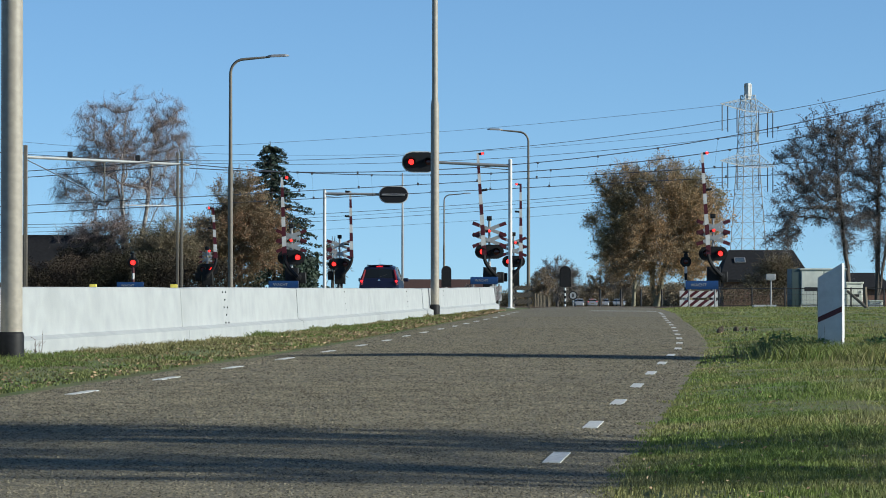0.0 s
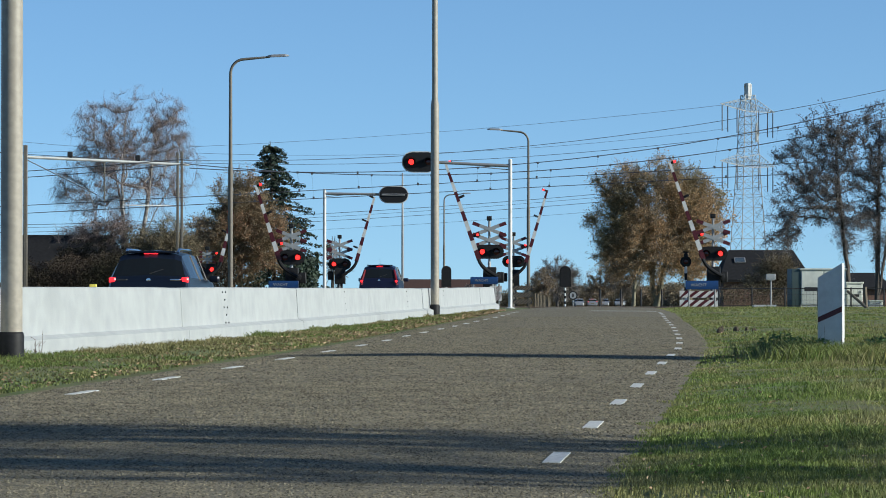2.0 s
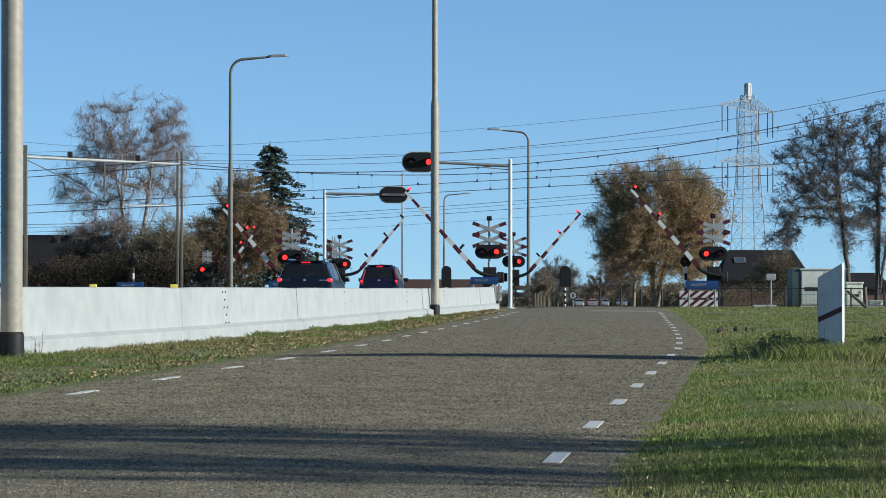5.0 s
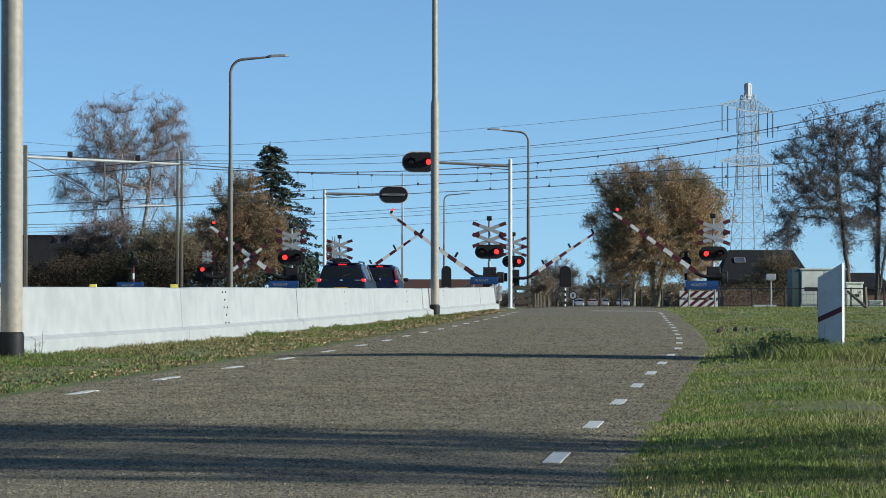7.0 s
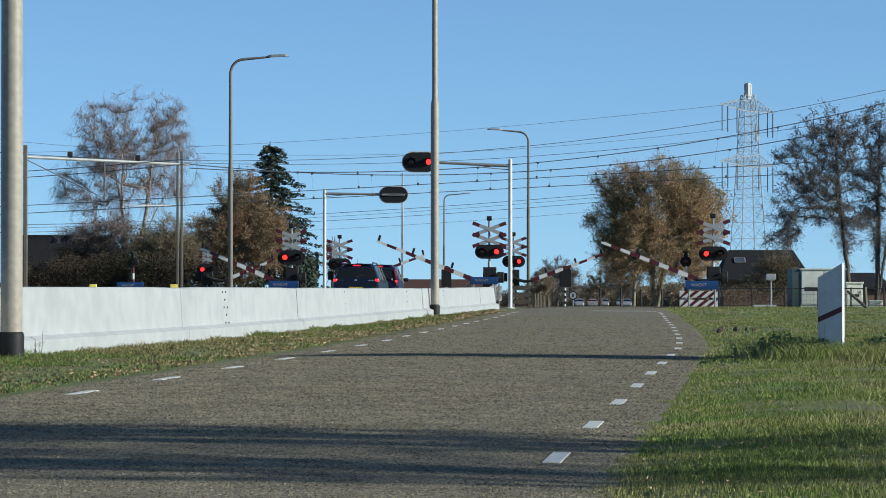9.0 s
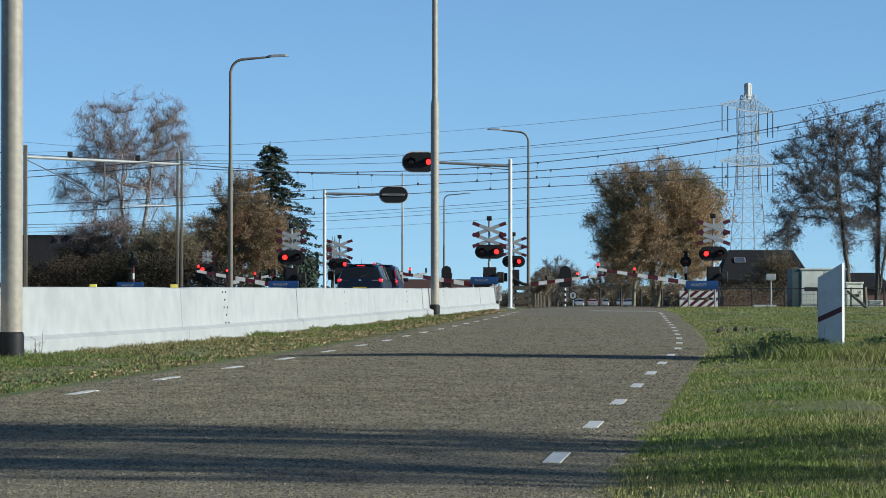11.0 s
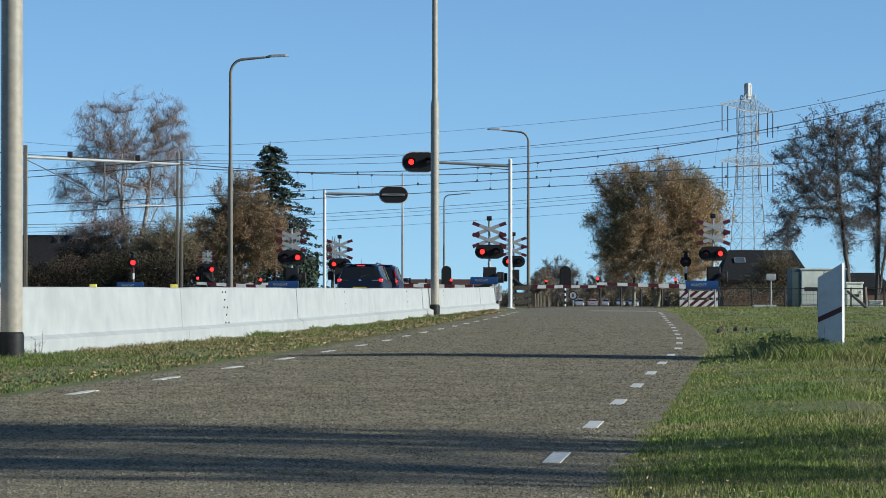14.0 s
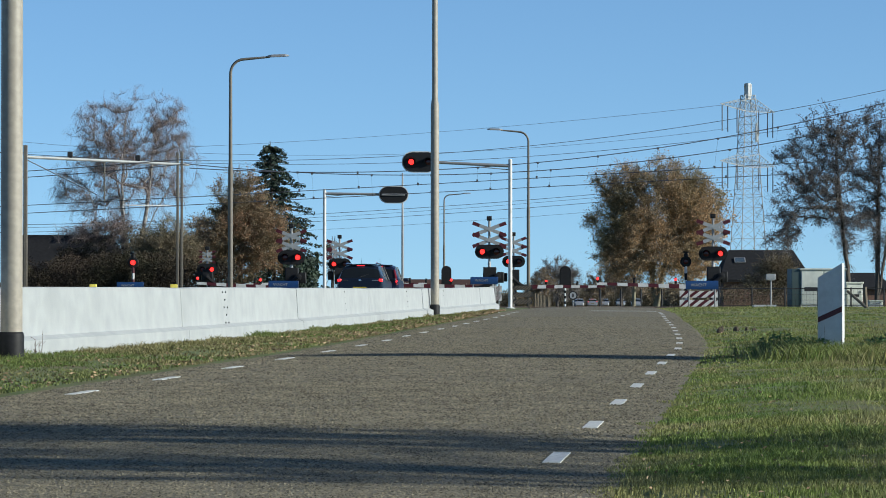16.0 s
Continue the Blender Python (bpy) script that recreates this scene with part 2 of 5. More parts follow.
def build_dashes():
    for side, first in ((RIGHT, 17.6), (LEFT, 15.7)):
        y = first - 8
        while y < 100:
            s = Shape()
            a, b = side(y - 0.55), side(y + 0.55)
            v = [(side(q) + o, q, road_z(side(q) + o, q) + 0.006) for q in (y - 0.5, y, y + 0.5) for o in (-0.047, 0.047)]
            v += [(p[0], p[1], p[2] - 0.03) for p in v]
            s.add(v, [(0, 1, 3, 2), (2, 3, 5, 4), (0, 6, 7, 1), (1, 7, 9, 3), (3, 9, 11, 5), (5, 11, 10, 4), (4, 10, 8, 2), (2, 8, 6, 0)])
            tagged(part("edge_dash", s, LINE, smooth=False), "worn white painted dash along the road edge", "road marking", "edge dashes", "structure")
            y += 4.0
    s = Shape()
    xa, xb = 4.63, 6.74
    v = [(xa + (xb - xa) * i / 8, y, road_z(xa + (xb - xa) * i / 8, y) + dz) for dz in (0.006, -0.02) for y in (103.5, 104.2) for i in range(9)]
    s.add(v, [(i, i + 1, i + 10, i + 9) for i in range(8)] + [(18 + i, 19 + i, i + 1, i) for i in range(8)] + [(9 + i, 10 + i, 28 + i, 27 + i) for i in range(8)])
    tagged(part("stop_line", s, LINE, smooth=False), "white painted stop line across the lane", "road marking", "", "structure")


build_dashes()


def chippings(seed):
    """Loose and proud stones in the worn surface dressing of the road."""
    rng = np.random.default_rng(seed)
    vs, fs = [], []
    for y0, y1, n, size in ((12.5, 20, 42000, 0.0075), (20, 30, 34000, 0.011), (30, 48, 26000, 0.013), (48, 64, 12000, 0.014), (64, 84, 7000, 0.013)):
        ys = rng.uniform(y0, y1, n)
        us = rng.random(n)
        sz = size * rng.uniform(0.5, 1.5, n)
        an = rng.uniform(0, 6.28, n)
        for y, u, s, a in zip(ys, us, sz, an):
            x = LEFT(y) - 0.45 + (RIGHT(y) - LEFT(y) + 0.82) * u
            if (abs(x - LEFT(y)) < 0.055 and (y - 15.7 + 0.52) % 4 < 1.04) or (abs(x - RIGHT(y)) < 0.055 and (y - 17.6 + 0.52) % 4 < 1.04):
                continue
            z = road_z(x, y)
            o = len(vs)
            c, d = math.cos(a) * s, math.sin(a) * s
            vs += [(x + c, y + d, z - .001), (x - d, y + c, z - .001), (x - c, y - d, z - .001), (x + d, y - c, z - .001), (x + c * .3, y + d * .3, z + s * .55)]
            fs += [(o, o + 1, o + 4), (o + 1, o + 2, o + 4), (o + 2, o + 3, o + 4), (o + 3, o, o + 4)]
    me = bpy.data.meshes.new("road_chippings")
    me.from_pydata(vs, [], fs)
    me.materials.append(CHIPS)
    tagged(new("road_chippings", me), "coarse stone chippings in the worn road surface", "chippings", "", "stuff")


chippings(5)


# ---- concrete barrier ----
JOINTS = [30.5, 37.4, 47.9, 58.4, 68.9, 79.5, 87.2, 95.0, 100.5]
OPEN_JOINTS = {58.4: 0.022, 79.5: 0.045, 95.0: 0.04}
BOLT_ROWS = [50.8, 65.0, 76.1, 84.6]
WALL_TOP = smooth_line([(30, 1.08), (40, 1.126), (51.5, 1.166), (66, 1.21), (80.8, 1.26), (100.5, 1.37)])


def build_barrier():
    bolt = Shape().lathe([(0.014, 0.0), (0.014, -0.01), (0.009, -0.014)], 8, "y").mesh("bolt", DARKGREY)
    for k in range(len(JOINTS) - 1):
        y0, y1 = JOINTS[k] + OPEN_JOINTS.get(JOINTS[k], 0.004), JOINTS[k + 1] - OPEN_JOINTS.get(JOINTS[k + 1], 0.004)
        last = k == len(JOINTS) - 2
        a, b = Vector((WALL(y0), y0, 0)), Vector((WALL(y1), y1, 0))
        along = (b - a).normalized()
        out = Vector((along.y, -along.x, 0))
        unit = thing("concrete_barrier", Matrix.Translation((0, 0, 0)), "pale grey precast concrete road barrier unit standing on the verge", "barrier", "concrete barrier units")
        s = Shape()
        steps = 6
        v = []
        for i in range(steps + 1):
            p = a.lerp(b, i / steps)
            top = WALL_TOP(p.y) - (0.0 if not last or i < steps else 0.02)
            bot = gz(p.x - 1, p.y) - 0.12
            ledge = bot + 0.12 + 0.27
            inset = 0.0 if 0 < i < steps else 0.01
            prof = [(0.265, bot), (0.255, ledge - 0.03), (0.15, ledge + 0.02), (0.115, top - 0.015 - inset), (0.095, top - inset), (-0.095, top - inset), (-0.115, top - 0.015 - inset), (-0.15, ledge + 0.02), (-0.255, ledge - 0.03), (-0.265, bot)]
            for q, z in prof:
                w = out * q
                lean = along * (0.35 * (1 - (z - bot) / (top - bot))) if last and i == steps else Vector()
                v.append((p.x + w.x + lean.x, p.y + w.y + lean.y, z))
        n = 10
        f = [(i * n + j, i * n + (j + 1) % n, i * n + n + (j + 1) % n, i * n + n + j) for i in range(steps) for j in range(n)]
        f += [tuple(range(n)), tuple(range(steps * n + n - 1, steps * n - 1, -1))]
        s.add(v, f)
        body = part("body", s, CONCRETE, unit)
        if JOINTS[k] in OPEN_JOINTS:
            seal = Shape()
            yj = JOINTS[k]
            bot = gz(WALL(yj) - 1, yj) - 0.12
            ledge = bot + 0.39
            prof = [(0.262, bot), (0.252, ledge - 0.03), (0.146, ledge + 0.02), (0.11, WALL_TOP(yj) - 0.02), (-0.11, WALL_TOP(yj) - 0.02), (-0.26, bot)]
            v = []
            for q in (yj - OPEN_JOINTS[yj] - 0.02, yj + OPEN_JOINTS[yj] + 0.02):
                v += [(WALL(q) + out.x * w, q + out.y * w, z) for w, z in prof]
            seal.add(v, [(i, i + 1, i + 7, i + 6) for i in range(5)])
            part("joint_seal", seal, BLACK, unit, "black seal in the open joint", smooth=False)
        for row in BOLT_ROWS:
            if not y0 < row < y1:
                continue
            for r in range(5):
                for c in ((0, 1) if r % 2 == 0 and row < 60 else (0.5,)):
                    y = row - 0.10 + 0.22 * c + 0.035 * r
                    z = WALL_TOP(y) - 0.075 - 0.118 * r
                    q = 0.116 + 0.0062 * r
                    part("bolt", bolt, None, unit, "dark steel bolt head", pose(WALL(y) + out.x * q, y + out.y * q, z, 0, 0, math.degrees(math.atan2(out.y, out.x)) + 90))
            y = row + 0.22
            part("bolt", bolt, None, unit, "dark steel bolt head", pose(WALL(y) + out.x * 0.258, y + out.y * 0.258, WALL_TOP(y) - 0.78, 0, 0, math.degrees(math.atan2(out.y, out.x)) + 90))


def build_reflectors():
    for x, y in ((-10.67, 100.0), (-8.21, 100.0)):
        g = gz(x, y)
        r = thing("reflector_post", pose(x, y, g), "low road marker post with a yellow reflector head", "marker post", "reflector posts")
        part("post", Shape().box(-0.05, 0.05, -0.03, 0.03, -0.1, 0.68, 0, 0.01), WHITE, r, "white post")
        part("reflector", Shape().box(-0.11, 0.11, -0.05, 0.05, 0.69, 0.86, 0, 0.015), YELLOW, r, "yellow reflector head")


build_barrier()
build_reflectors()


# ---- poles and lamps ----
def tall_post(x, y, h, r, step, r2, label):
    z = gz(x, y)
    p = thing("post", pose(x, y, z - 0.02), label, "post")
    part("shaft", Shape().lathe([(r * 1.0, 0), (r * 0.97, step), (r2 * 1.08, step + 0.18), (r2, h)], 20), POLE, p)
    part("collar", Shape().lathe([(r * 1.16, 0), (r * 1.16, 0.34), (r * 1.08, 0.37), (r * 1.0, 0.38)], 20), BLACK, p, "black painted base sleeve")


tall_post(-5.00, 38.0, 10.0, 0.128, 7.4, 0.09, "thick weathered grey steel lamp post with a black base")
tall_post(-0.20, 81.0, 10.2, 0.105, 5.3, 0.068, "slim stepped grey steel lamp post with a black base")


def street_lamp(x, y, h, reach, turn, label):
    z = gz(x, y)
    lamp = thing("street_lamp", pose(x, y, z - 0.02, 0, 0, turn), label, "street lamp", "road lamps")
    part("shaft", Shape().lathe([(0.10, 0), (0.095, h * 0.55), (0.075, h * 0.57), (0.06, h - 0.6)], 14), LAMPPOLE, lamp)
    pts, rs = [(0, 0, h - 0.62)], [0.06]
    for i in range(1, 7):
        a = i / 6 * math.pi / 2
        pts.append((0.55 * (1 - math.cos(a)), 0, h - 0.62 + 0.55 * math.sin(a)))
        rs.append(0.055)
    pts.append((reach - 0.5, 0, h + 0.02))
    rs.append(0.04)
    part("arm", Shape().path(pts, rs, 10), LAMPPOLE, lamp)
    head = Shape()
    for a, b, w0, w1, h0, h1 in ((0, 0.2, 0.05, 0.12, 0.06, 0.10), (0.2, 0.75, 0.12, 0.12, 0.10, 0.09), (0.75, 0.9, 0.12, 0.06, 0.09, 0.05)):
        v = [(a, -w0, 0), (a, w0, 0), (a, w0 * .7, h0), (a, -w0 * .7, h0), (b, -w1, 0), (b, w1, 0), (b, w1 * .7, h1), (b, -w1 * .7, h1)]
        head.add(v, [(0, 1, 2, 3), (7, 6, 5, 4), (0, 4, 5, 1), (1, 5, 6, 2), (2, 6, 7, 3), (3, 7, 4, 0)])
    part("head", head, STEEL, lamp, "grey lamp head", pose(reach - 0.62, 0, h, 0, -3, 0))


street_lamp(-8.43, 130, 9.85, 2.05, 0, "tall grey street lamp with a curved arm beside the road")
street_lamp(4.82, 185, 10.0, 2.05, 180, "tall grey street lamp with a curved arm past the crossing")
street_lamp(0.10, 300, 10.8, 2.2, 0, "far street lamp with a curved arm")
slim = thing("mast", pose(-2.47, 200, gz(-2.5, 200)), "slim plain grey mast behind the signal board", "mast")
part("shaft", Shape().lathe([(0.075, -0.05), (0.07, 4.0), (0.05, 8.1), (0.02, 8.14)], 12), STEEL, slim)


# ---- crossing signals ----
BLINK = 0.665
NIGHT = []
ARMS = []


def rows_blink(phase, at, back, dark):
    """A lamp's lit disc faces the road while it is on, and is turned edge-on and drawn back into its case while it is off.
    Phases 0 and 1 flash in turn, 2 burns steadily; the arm lamps stay off for the dark spell of the fall."""
    off = at @ pose(0, back, 0, 0, 0, 88)

    def lit(k):
        t = k / 30 + 1 / 60
        first_half = (t + 0.01) % BLINK < 0.33
        return not (dark and dark[0] < t < dark[1]) and (phase == 2 or first_half == (phase == 1))

    rows, now = [(0.0, at if lit(2) else off)], lit(2)
    for k in range(3, 479):
        if lit(k) != now:
            rows.append(((k - 1) / 30, at if now else off))
            now = not now
            rows.append((k / 30, at if now else off))
    rows.append((16.0, at if now else off))
    return rows


def disc(name, r, parent, at, phase, label="round red lamp lens", back=0.30, dark=None):
    s = Shape().lathe([(r, 0.004), (r, -0.004), (r * 0.6, -0.012)], 16, "y")
    d = part(name, s, GLOW, parent, label, at)
    NIGHT.append((d, phase, at, back, dark))
    return d


def oval(w, h, n=10):
    """Outline with half-round ends, w wide and h high."""
    r = h / 2
    pts = []
    for side in (1, -1):
        for i in range(n + 1):
            a = -math.pi / 2 + math.pi * i / n
            pts.append((side * (w / 2 - r + r * math.cos(a)), side * r * math.sin(a)))
    return pts


def hood(r, depth):
    s = Shape()
    n = 12
    v = []
    for y in (0, -depth):
        for rr in (r, r - 0.015):
            for i in range(n + 1):
                a = math.pi * (-0.1 + 1.2 * i / n)
                v.append((rr * math.cos(a), y * (0.55 + 0.45 * math.sin(max(0, min(math.pi, a)))), rr * math.sin(a)))
    m = n + 1
    for i in range(n):
        s_ = [(i, i + 1, 2 * m + i + 1, 2 * m + i), (m + i, 3 * m + i, 3 * m + i + 1, m + i + 1), (2 * m + i, 2 * m + i + 1, 3 * m + i + 1, 3 * m + i)]
        s.f += s_
        s.m += [0, 0, 0]
    s.v = v
    return s


def beam_cross(size):
    """Two crossed-beam signs, one above the other, white with red ends."""
    out = []
    for dz in (0.235, -0.235):
        for tilt in (1, -1):
            s = Shape()
            a = math.atan2(0.25, 0.67) * tilt
            c, si = math.cos(a), math.sin(a)
            y = -0.012 * (1 if tilt > 0 else 2) - (0.024 if dz > 0 else 0)
            for u0, u1, mi in ((-0.75, -0.45, 1), (-0.45, 0.45, 0), (0.45, 0.75, 1)):
                q = []
                for u, w in ((u0, -0.075), (u1, -0.075), (u1, 0.075), (u0, 0.075)):
                    q.append(((u * c - w * si) * size, (u * si + w * c + dz) * size))
                s.plate(q, y - 0.006, y + 0.005, mi)
            out.append(s)
    return out


def stripes_arm(length, way):
    s = Shape()
    a, b = Vector((0.95, 0, -0.40)), Vector((length, 0, 0))
    n = max(7, round(length / 0.52))
    for i in range(n):
        p, q = a.lerp(b, i / n), a.lerp(b, (i + 1) / n)
        for r, t in ((p, i), (q, i + 1)) if i == 0 else ((q, i + 1),):
            w = 0.10 - 0.048 * t / n
            s.v += [(way * r.x, y, r.z + z) for y, z in ((-0.022, -w), (-0.022, w), (0.022, w), (0.022, -w))]
        o = 4 * i
        s.f += [(o + j, o + (j + 1) % 4, o + 4 + (j + 1) % 4, o + 4 + j) for j in range(4)]
        s.m += [(i + 1) % 2] * 4
    s.f += [(0, 1, 2, 3), (4 * n + 3, 4 * n + 2, 4 * n + 1, 4 * n)]
    s.m += [1, n % 2]
    return s


def crossing_signal(x, y, cross_z, light_z, pivot_x, pivot_z, way, length, phase, size, label, arm_lit=True):
    g = gz(x, y)
    sig = thing("crossing_signal", pose(x, y, g), label, "railway signal", "crossing signals")
    top = cross_z - g + 0.62 * size
    part("post", Shape().lathe([(0.065, -0.1), (0.065, 1.9), (0.05, 1.95), (0.05, top)], 12), STEEL, sig, "grey steel post")
    part("cap", Shape().box(-0.11, 0.11, -0.10, 0.10, top - 0.02, top + 0.17, 0, 0.03), BLACK, sig, "black bell housing")
    for k, s in enumerate(beam_cross(size)):
        part("cross_beam", s, [SHEET, RED], sig, "white beam with red ends", pose(0, -0.07, cross_z - g), smooth=False)
    h = light_z - g
    w = 0.30 * max(size, 0.8)
    board = part("lamp_board", Shape().plate(oval(w * 2 + 0.62, 0.60), -0.10, -0.075), BLACK, sig, "black twin-oval lamp board", pose(0, 0, h), smooth=False)
    for i, sx in enumerate((-w, w)):
        part("lens", Shape().lathe([(0.13, 0), (0.13, -0.02), (0.07, -0.035)], 16, "y"), LENS, board, "dark red glass lens", pose(sx, -0.101, 0))
        part("hood", hood(0.17, 0.26), BLACK, board, "black lamp hood", pose(sx, -0.10, 0))
        part("lamp_case", Shape().lathe([(0.15, -0.08), (0.15, 0.14), (0.10, 0.19)], 14, "y"), BLACK, board, "black lamp case", pose(sx, 0, 0))
        disc("lit_lens", 0.105, board, pose(sx, -0.15, 0), (i + phase + 1) % 2, back=0.19)
    # drive housing at the pivot
    px, pz = pivot_x - x, pivot_z - g
    drive = Shape().box(-0.26, 0.30, -0.14, 0.26, pz - 0.44, pz + 0.40, 0, 0.03)
    drive.box(-0.12, 0.16, -0.05, 0.15, -0.1, pz - 0.40, 0, 0.02)
    drive.lathe([(0.16, -0.14), (0.16, -0.20), (0.10, -0.22)], 14, "y", (px, 0, pz))
    part("drive_housing", drive, BLACK, sig, "black barrier drive cabinet")
    back = Shape().box(0.32, 0.62, -0.04, 0.26, pz - 0.26, pz + 0.20, 0, 0.04) if way < 0 else Shape().box(-0.62, -0.32, -0.04, 0.26, pz - 0.22, pz + 0.22, 0, 0.03)
    part("counterweight", back, BLACK, sig, "black counterweight block")
    arm = part("arm", stripes_arm(length, way), [WHITE, RED], sig, "red and white striped barrier arm", pose(px, -0.27, pz), smooth=False)
    pts, rs = [], []
    for i in range(7):
        a = i / 6
        pts.append((way * 1.0 * a, 0, -0.42 * math.sin(a * math.pi * 0.56)))
        rs.append(0.088 - 0.015 * a)
    part("bracket", Shape().path(pts, rs, 8), BLACK, arm, "black curved arm bracket")
    for f, ph in ((0.37, 1), (0.70, 0), (1.0, 2)):
        lx, lz = way * (length * f - (0.05 if f == 1 else 0)), -0.40 * (1 - f) * 0.9 + 0.20
        part("lamp_case", Shape().box(lx - 0.05, lx + 0.05, -0.03, 0.10, lz - 0.17, lz + 0.07, 0, 0.015), BLACK, arm, "small black lamp case")
        if arm_lit:
            disc("lit_lamp", 0.055, arm, pose(lx, -0.046, lz), ph, "small red warning lamp", 0.085, (8.0, 10.7) if f == 1 and way < 0 else (5.6, 17.0) if f == 1 else (5.6, 10.7))
    ARMS.append((arm, px, pz, way))
    return sig


crossing_signal(1.95, 138.0, 3.72, 3.01, 2.28, 1.96, -1, 5.26, 0, 1.0, "level crossing signal with double cross, red lamps and barrier arm")
crossing_signal(11.37, 138.0, 3.82, 2.93, 11.71, 1.98, -1, 5.26, 1, 1.0, "level crossing signal beside the grass with striped arm")
crossing_signal(-6.38, 138.0, 3.46, 2.77, -6.11, 1.94, -1, 4.24, 1, 0.9, "level crossing signal for the path with striped arm")
crossing_signal(-5.36, 170.0, 3.60, 2.84, -5.22, 2.25, 1, 4.4, 0, 0.95, "far level crossing signal with dark board and striped arm", False)
crossing_signal(3.66, 170.0, 3.74, 2.98, 3.55, 2.16, 1, 4.87, 0, 0.95, "far level crossing signal beside the white gantry")
crossing_signal(-12.22, 170.0, 3.22, 2.57, -12.25, 2.19, 1, 3.6, 1, 0.6, "far small level crossing signal beside the hedge")


def signal_gantry(x, y, top, arm_z, board_x, board_z, front, label):
    g = gz(x, y)
    gan = thing("signal_gantry", pose(x, y, g), label, "signal gantry", "signal gantries")
    part("post", Shape().lathe([(0.20, -0.05), (0.20, 0.03), (0.085, 0.05), (0.08, top - g), (0.05, top - g + 0.03)], 14), WHITE, gan, "white painted steel post")
    dx, dz = board_x - x, board_z - g
    arm = Shape().tube((0, 0, arm_z - g), (dx - (0.65 if dx > 0 else -0.65) * 0, 0, dz + 0.02), 0.07, 0.055, 10)
    arm.tube((0, -0.0, arm_z - g - 0.16), (dx * 0.35, 0, arm_z - g - 0.04), 0.02, 0.02, 6)
    part("arm", arm, STEEL, gan, "grey steel outreach arm")
    rim = part("board_rim", Shape().plate(oval(1.50, 0.88), -0.10, -0.085), WHITE, gan, "white rim of the lamp board", pose(dx, 0, dz), smooth=False)
    part("board", Shape().plate(oval(1.42, 0.80), -0.118, -0.102), BLACK, rim, "black oval lamp board", smooth=False)
    part("board_back", Shape().plate(oval(1.44, 0.82), -0.083, -0.07), BLACK, rim, "black back of the board", smooth=False)
    if front:
        for i, sx in enumerate((-0.355, 0.355)):
            part("lens", Shape().lathe([(0.13, 0), (0.13, -0.02), (0.07, -0.035)], 16, "y"), LENS, rim, "dark red glass lens", pose(sx, -0.12, 0))
            part("hood", hood(0.19, 0.30), BLACK, rim, "black lamp hood", pose(sx, -0.118, 0))
            part("lamp_case", Shape().lathe([(0.17, -0.07), (0.17, 0.2), (0.10, 0.25)], 14, "y"), BLACK, rim, "black lamp case", pose(sx, 0, 0))
            disc("lit_lens", 0.115, rim, pose(sx, -0.17, 0), 1 - i, back=0.24)
    else:
        part("clamp", Shape().box(-0.6, 0.55, -0.18, -0.11, -0.05, 0.05, 0, 0.015), STEEL, rim, "grey steel clamp rail")


signal_gantry(2.77, 135.0, 6.76, 6.50, -0.95, 6.66, True, "white cantilever gantry with twin red lamps over the road")
signal_gantry(-5.96, 165.0, 6.54, 6.34, -2.48, 6.28, False, "white cantilever gantry seen from behind its black board")


# ---- path signals, signs and screens ----
def letters(text, size, parent, at, material):
    c = bpy.data.curves.new("lettering", "FONT")
    c.body, c.size, c.align_x, c.align_y, c.extrude = text, size, "CENTER", "CENTER", 0.003
    ob = new("lettering", c)
    c.materials.append(material)
    ob.parent = parent
    ob.matrix_basis = at
    return ob


def wait_board(x, y, z, w, h, label):
    b = thing("wait_sign", pose(x, y, z), label, "sign", "blue wait signs")
    part("panel", Shape().box(-w / 2, w / 2, -0.02, 0.02, -h / 2, h / 2, 0, 0.008), BLUE, b, "blue enamelled panel")
    letters("WACHT", h * 0.5, b, pose(-w * 0.1, -0.026, 0, 90, 0, 0), SHEET)
    for sx in (-w * 0.4, w * 0.4):
        part("leg", Shape().tube((sx, 0.05, -(z - gz(x, y)) - 0.05), (sx, 0.05, h * 0.4), 0.03, 0.03, 8), STEEL, b)


wait_board(10.79, 136.6, 1.60, 1.36, 0.36, "blue waiting sign with white letters above the striped boards")
wait_board(1.72, 136.8, 1.79, 1.15, 0.30, "blue waiting sign beside the crossing signal")
wait_board(-6.66, 136.9, 1.62, 1.25, 0.32, "blue waiting sign behind the concrete barrier")
wait_board(-13.35, 140.0, 1.59, 1.15, 0.30, "blue waiting sign below the red path lamp")


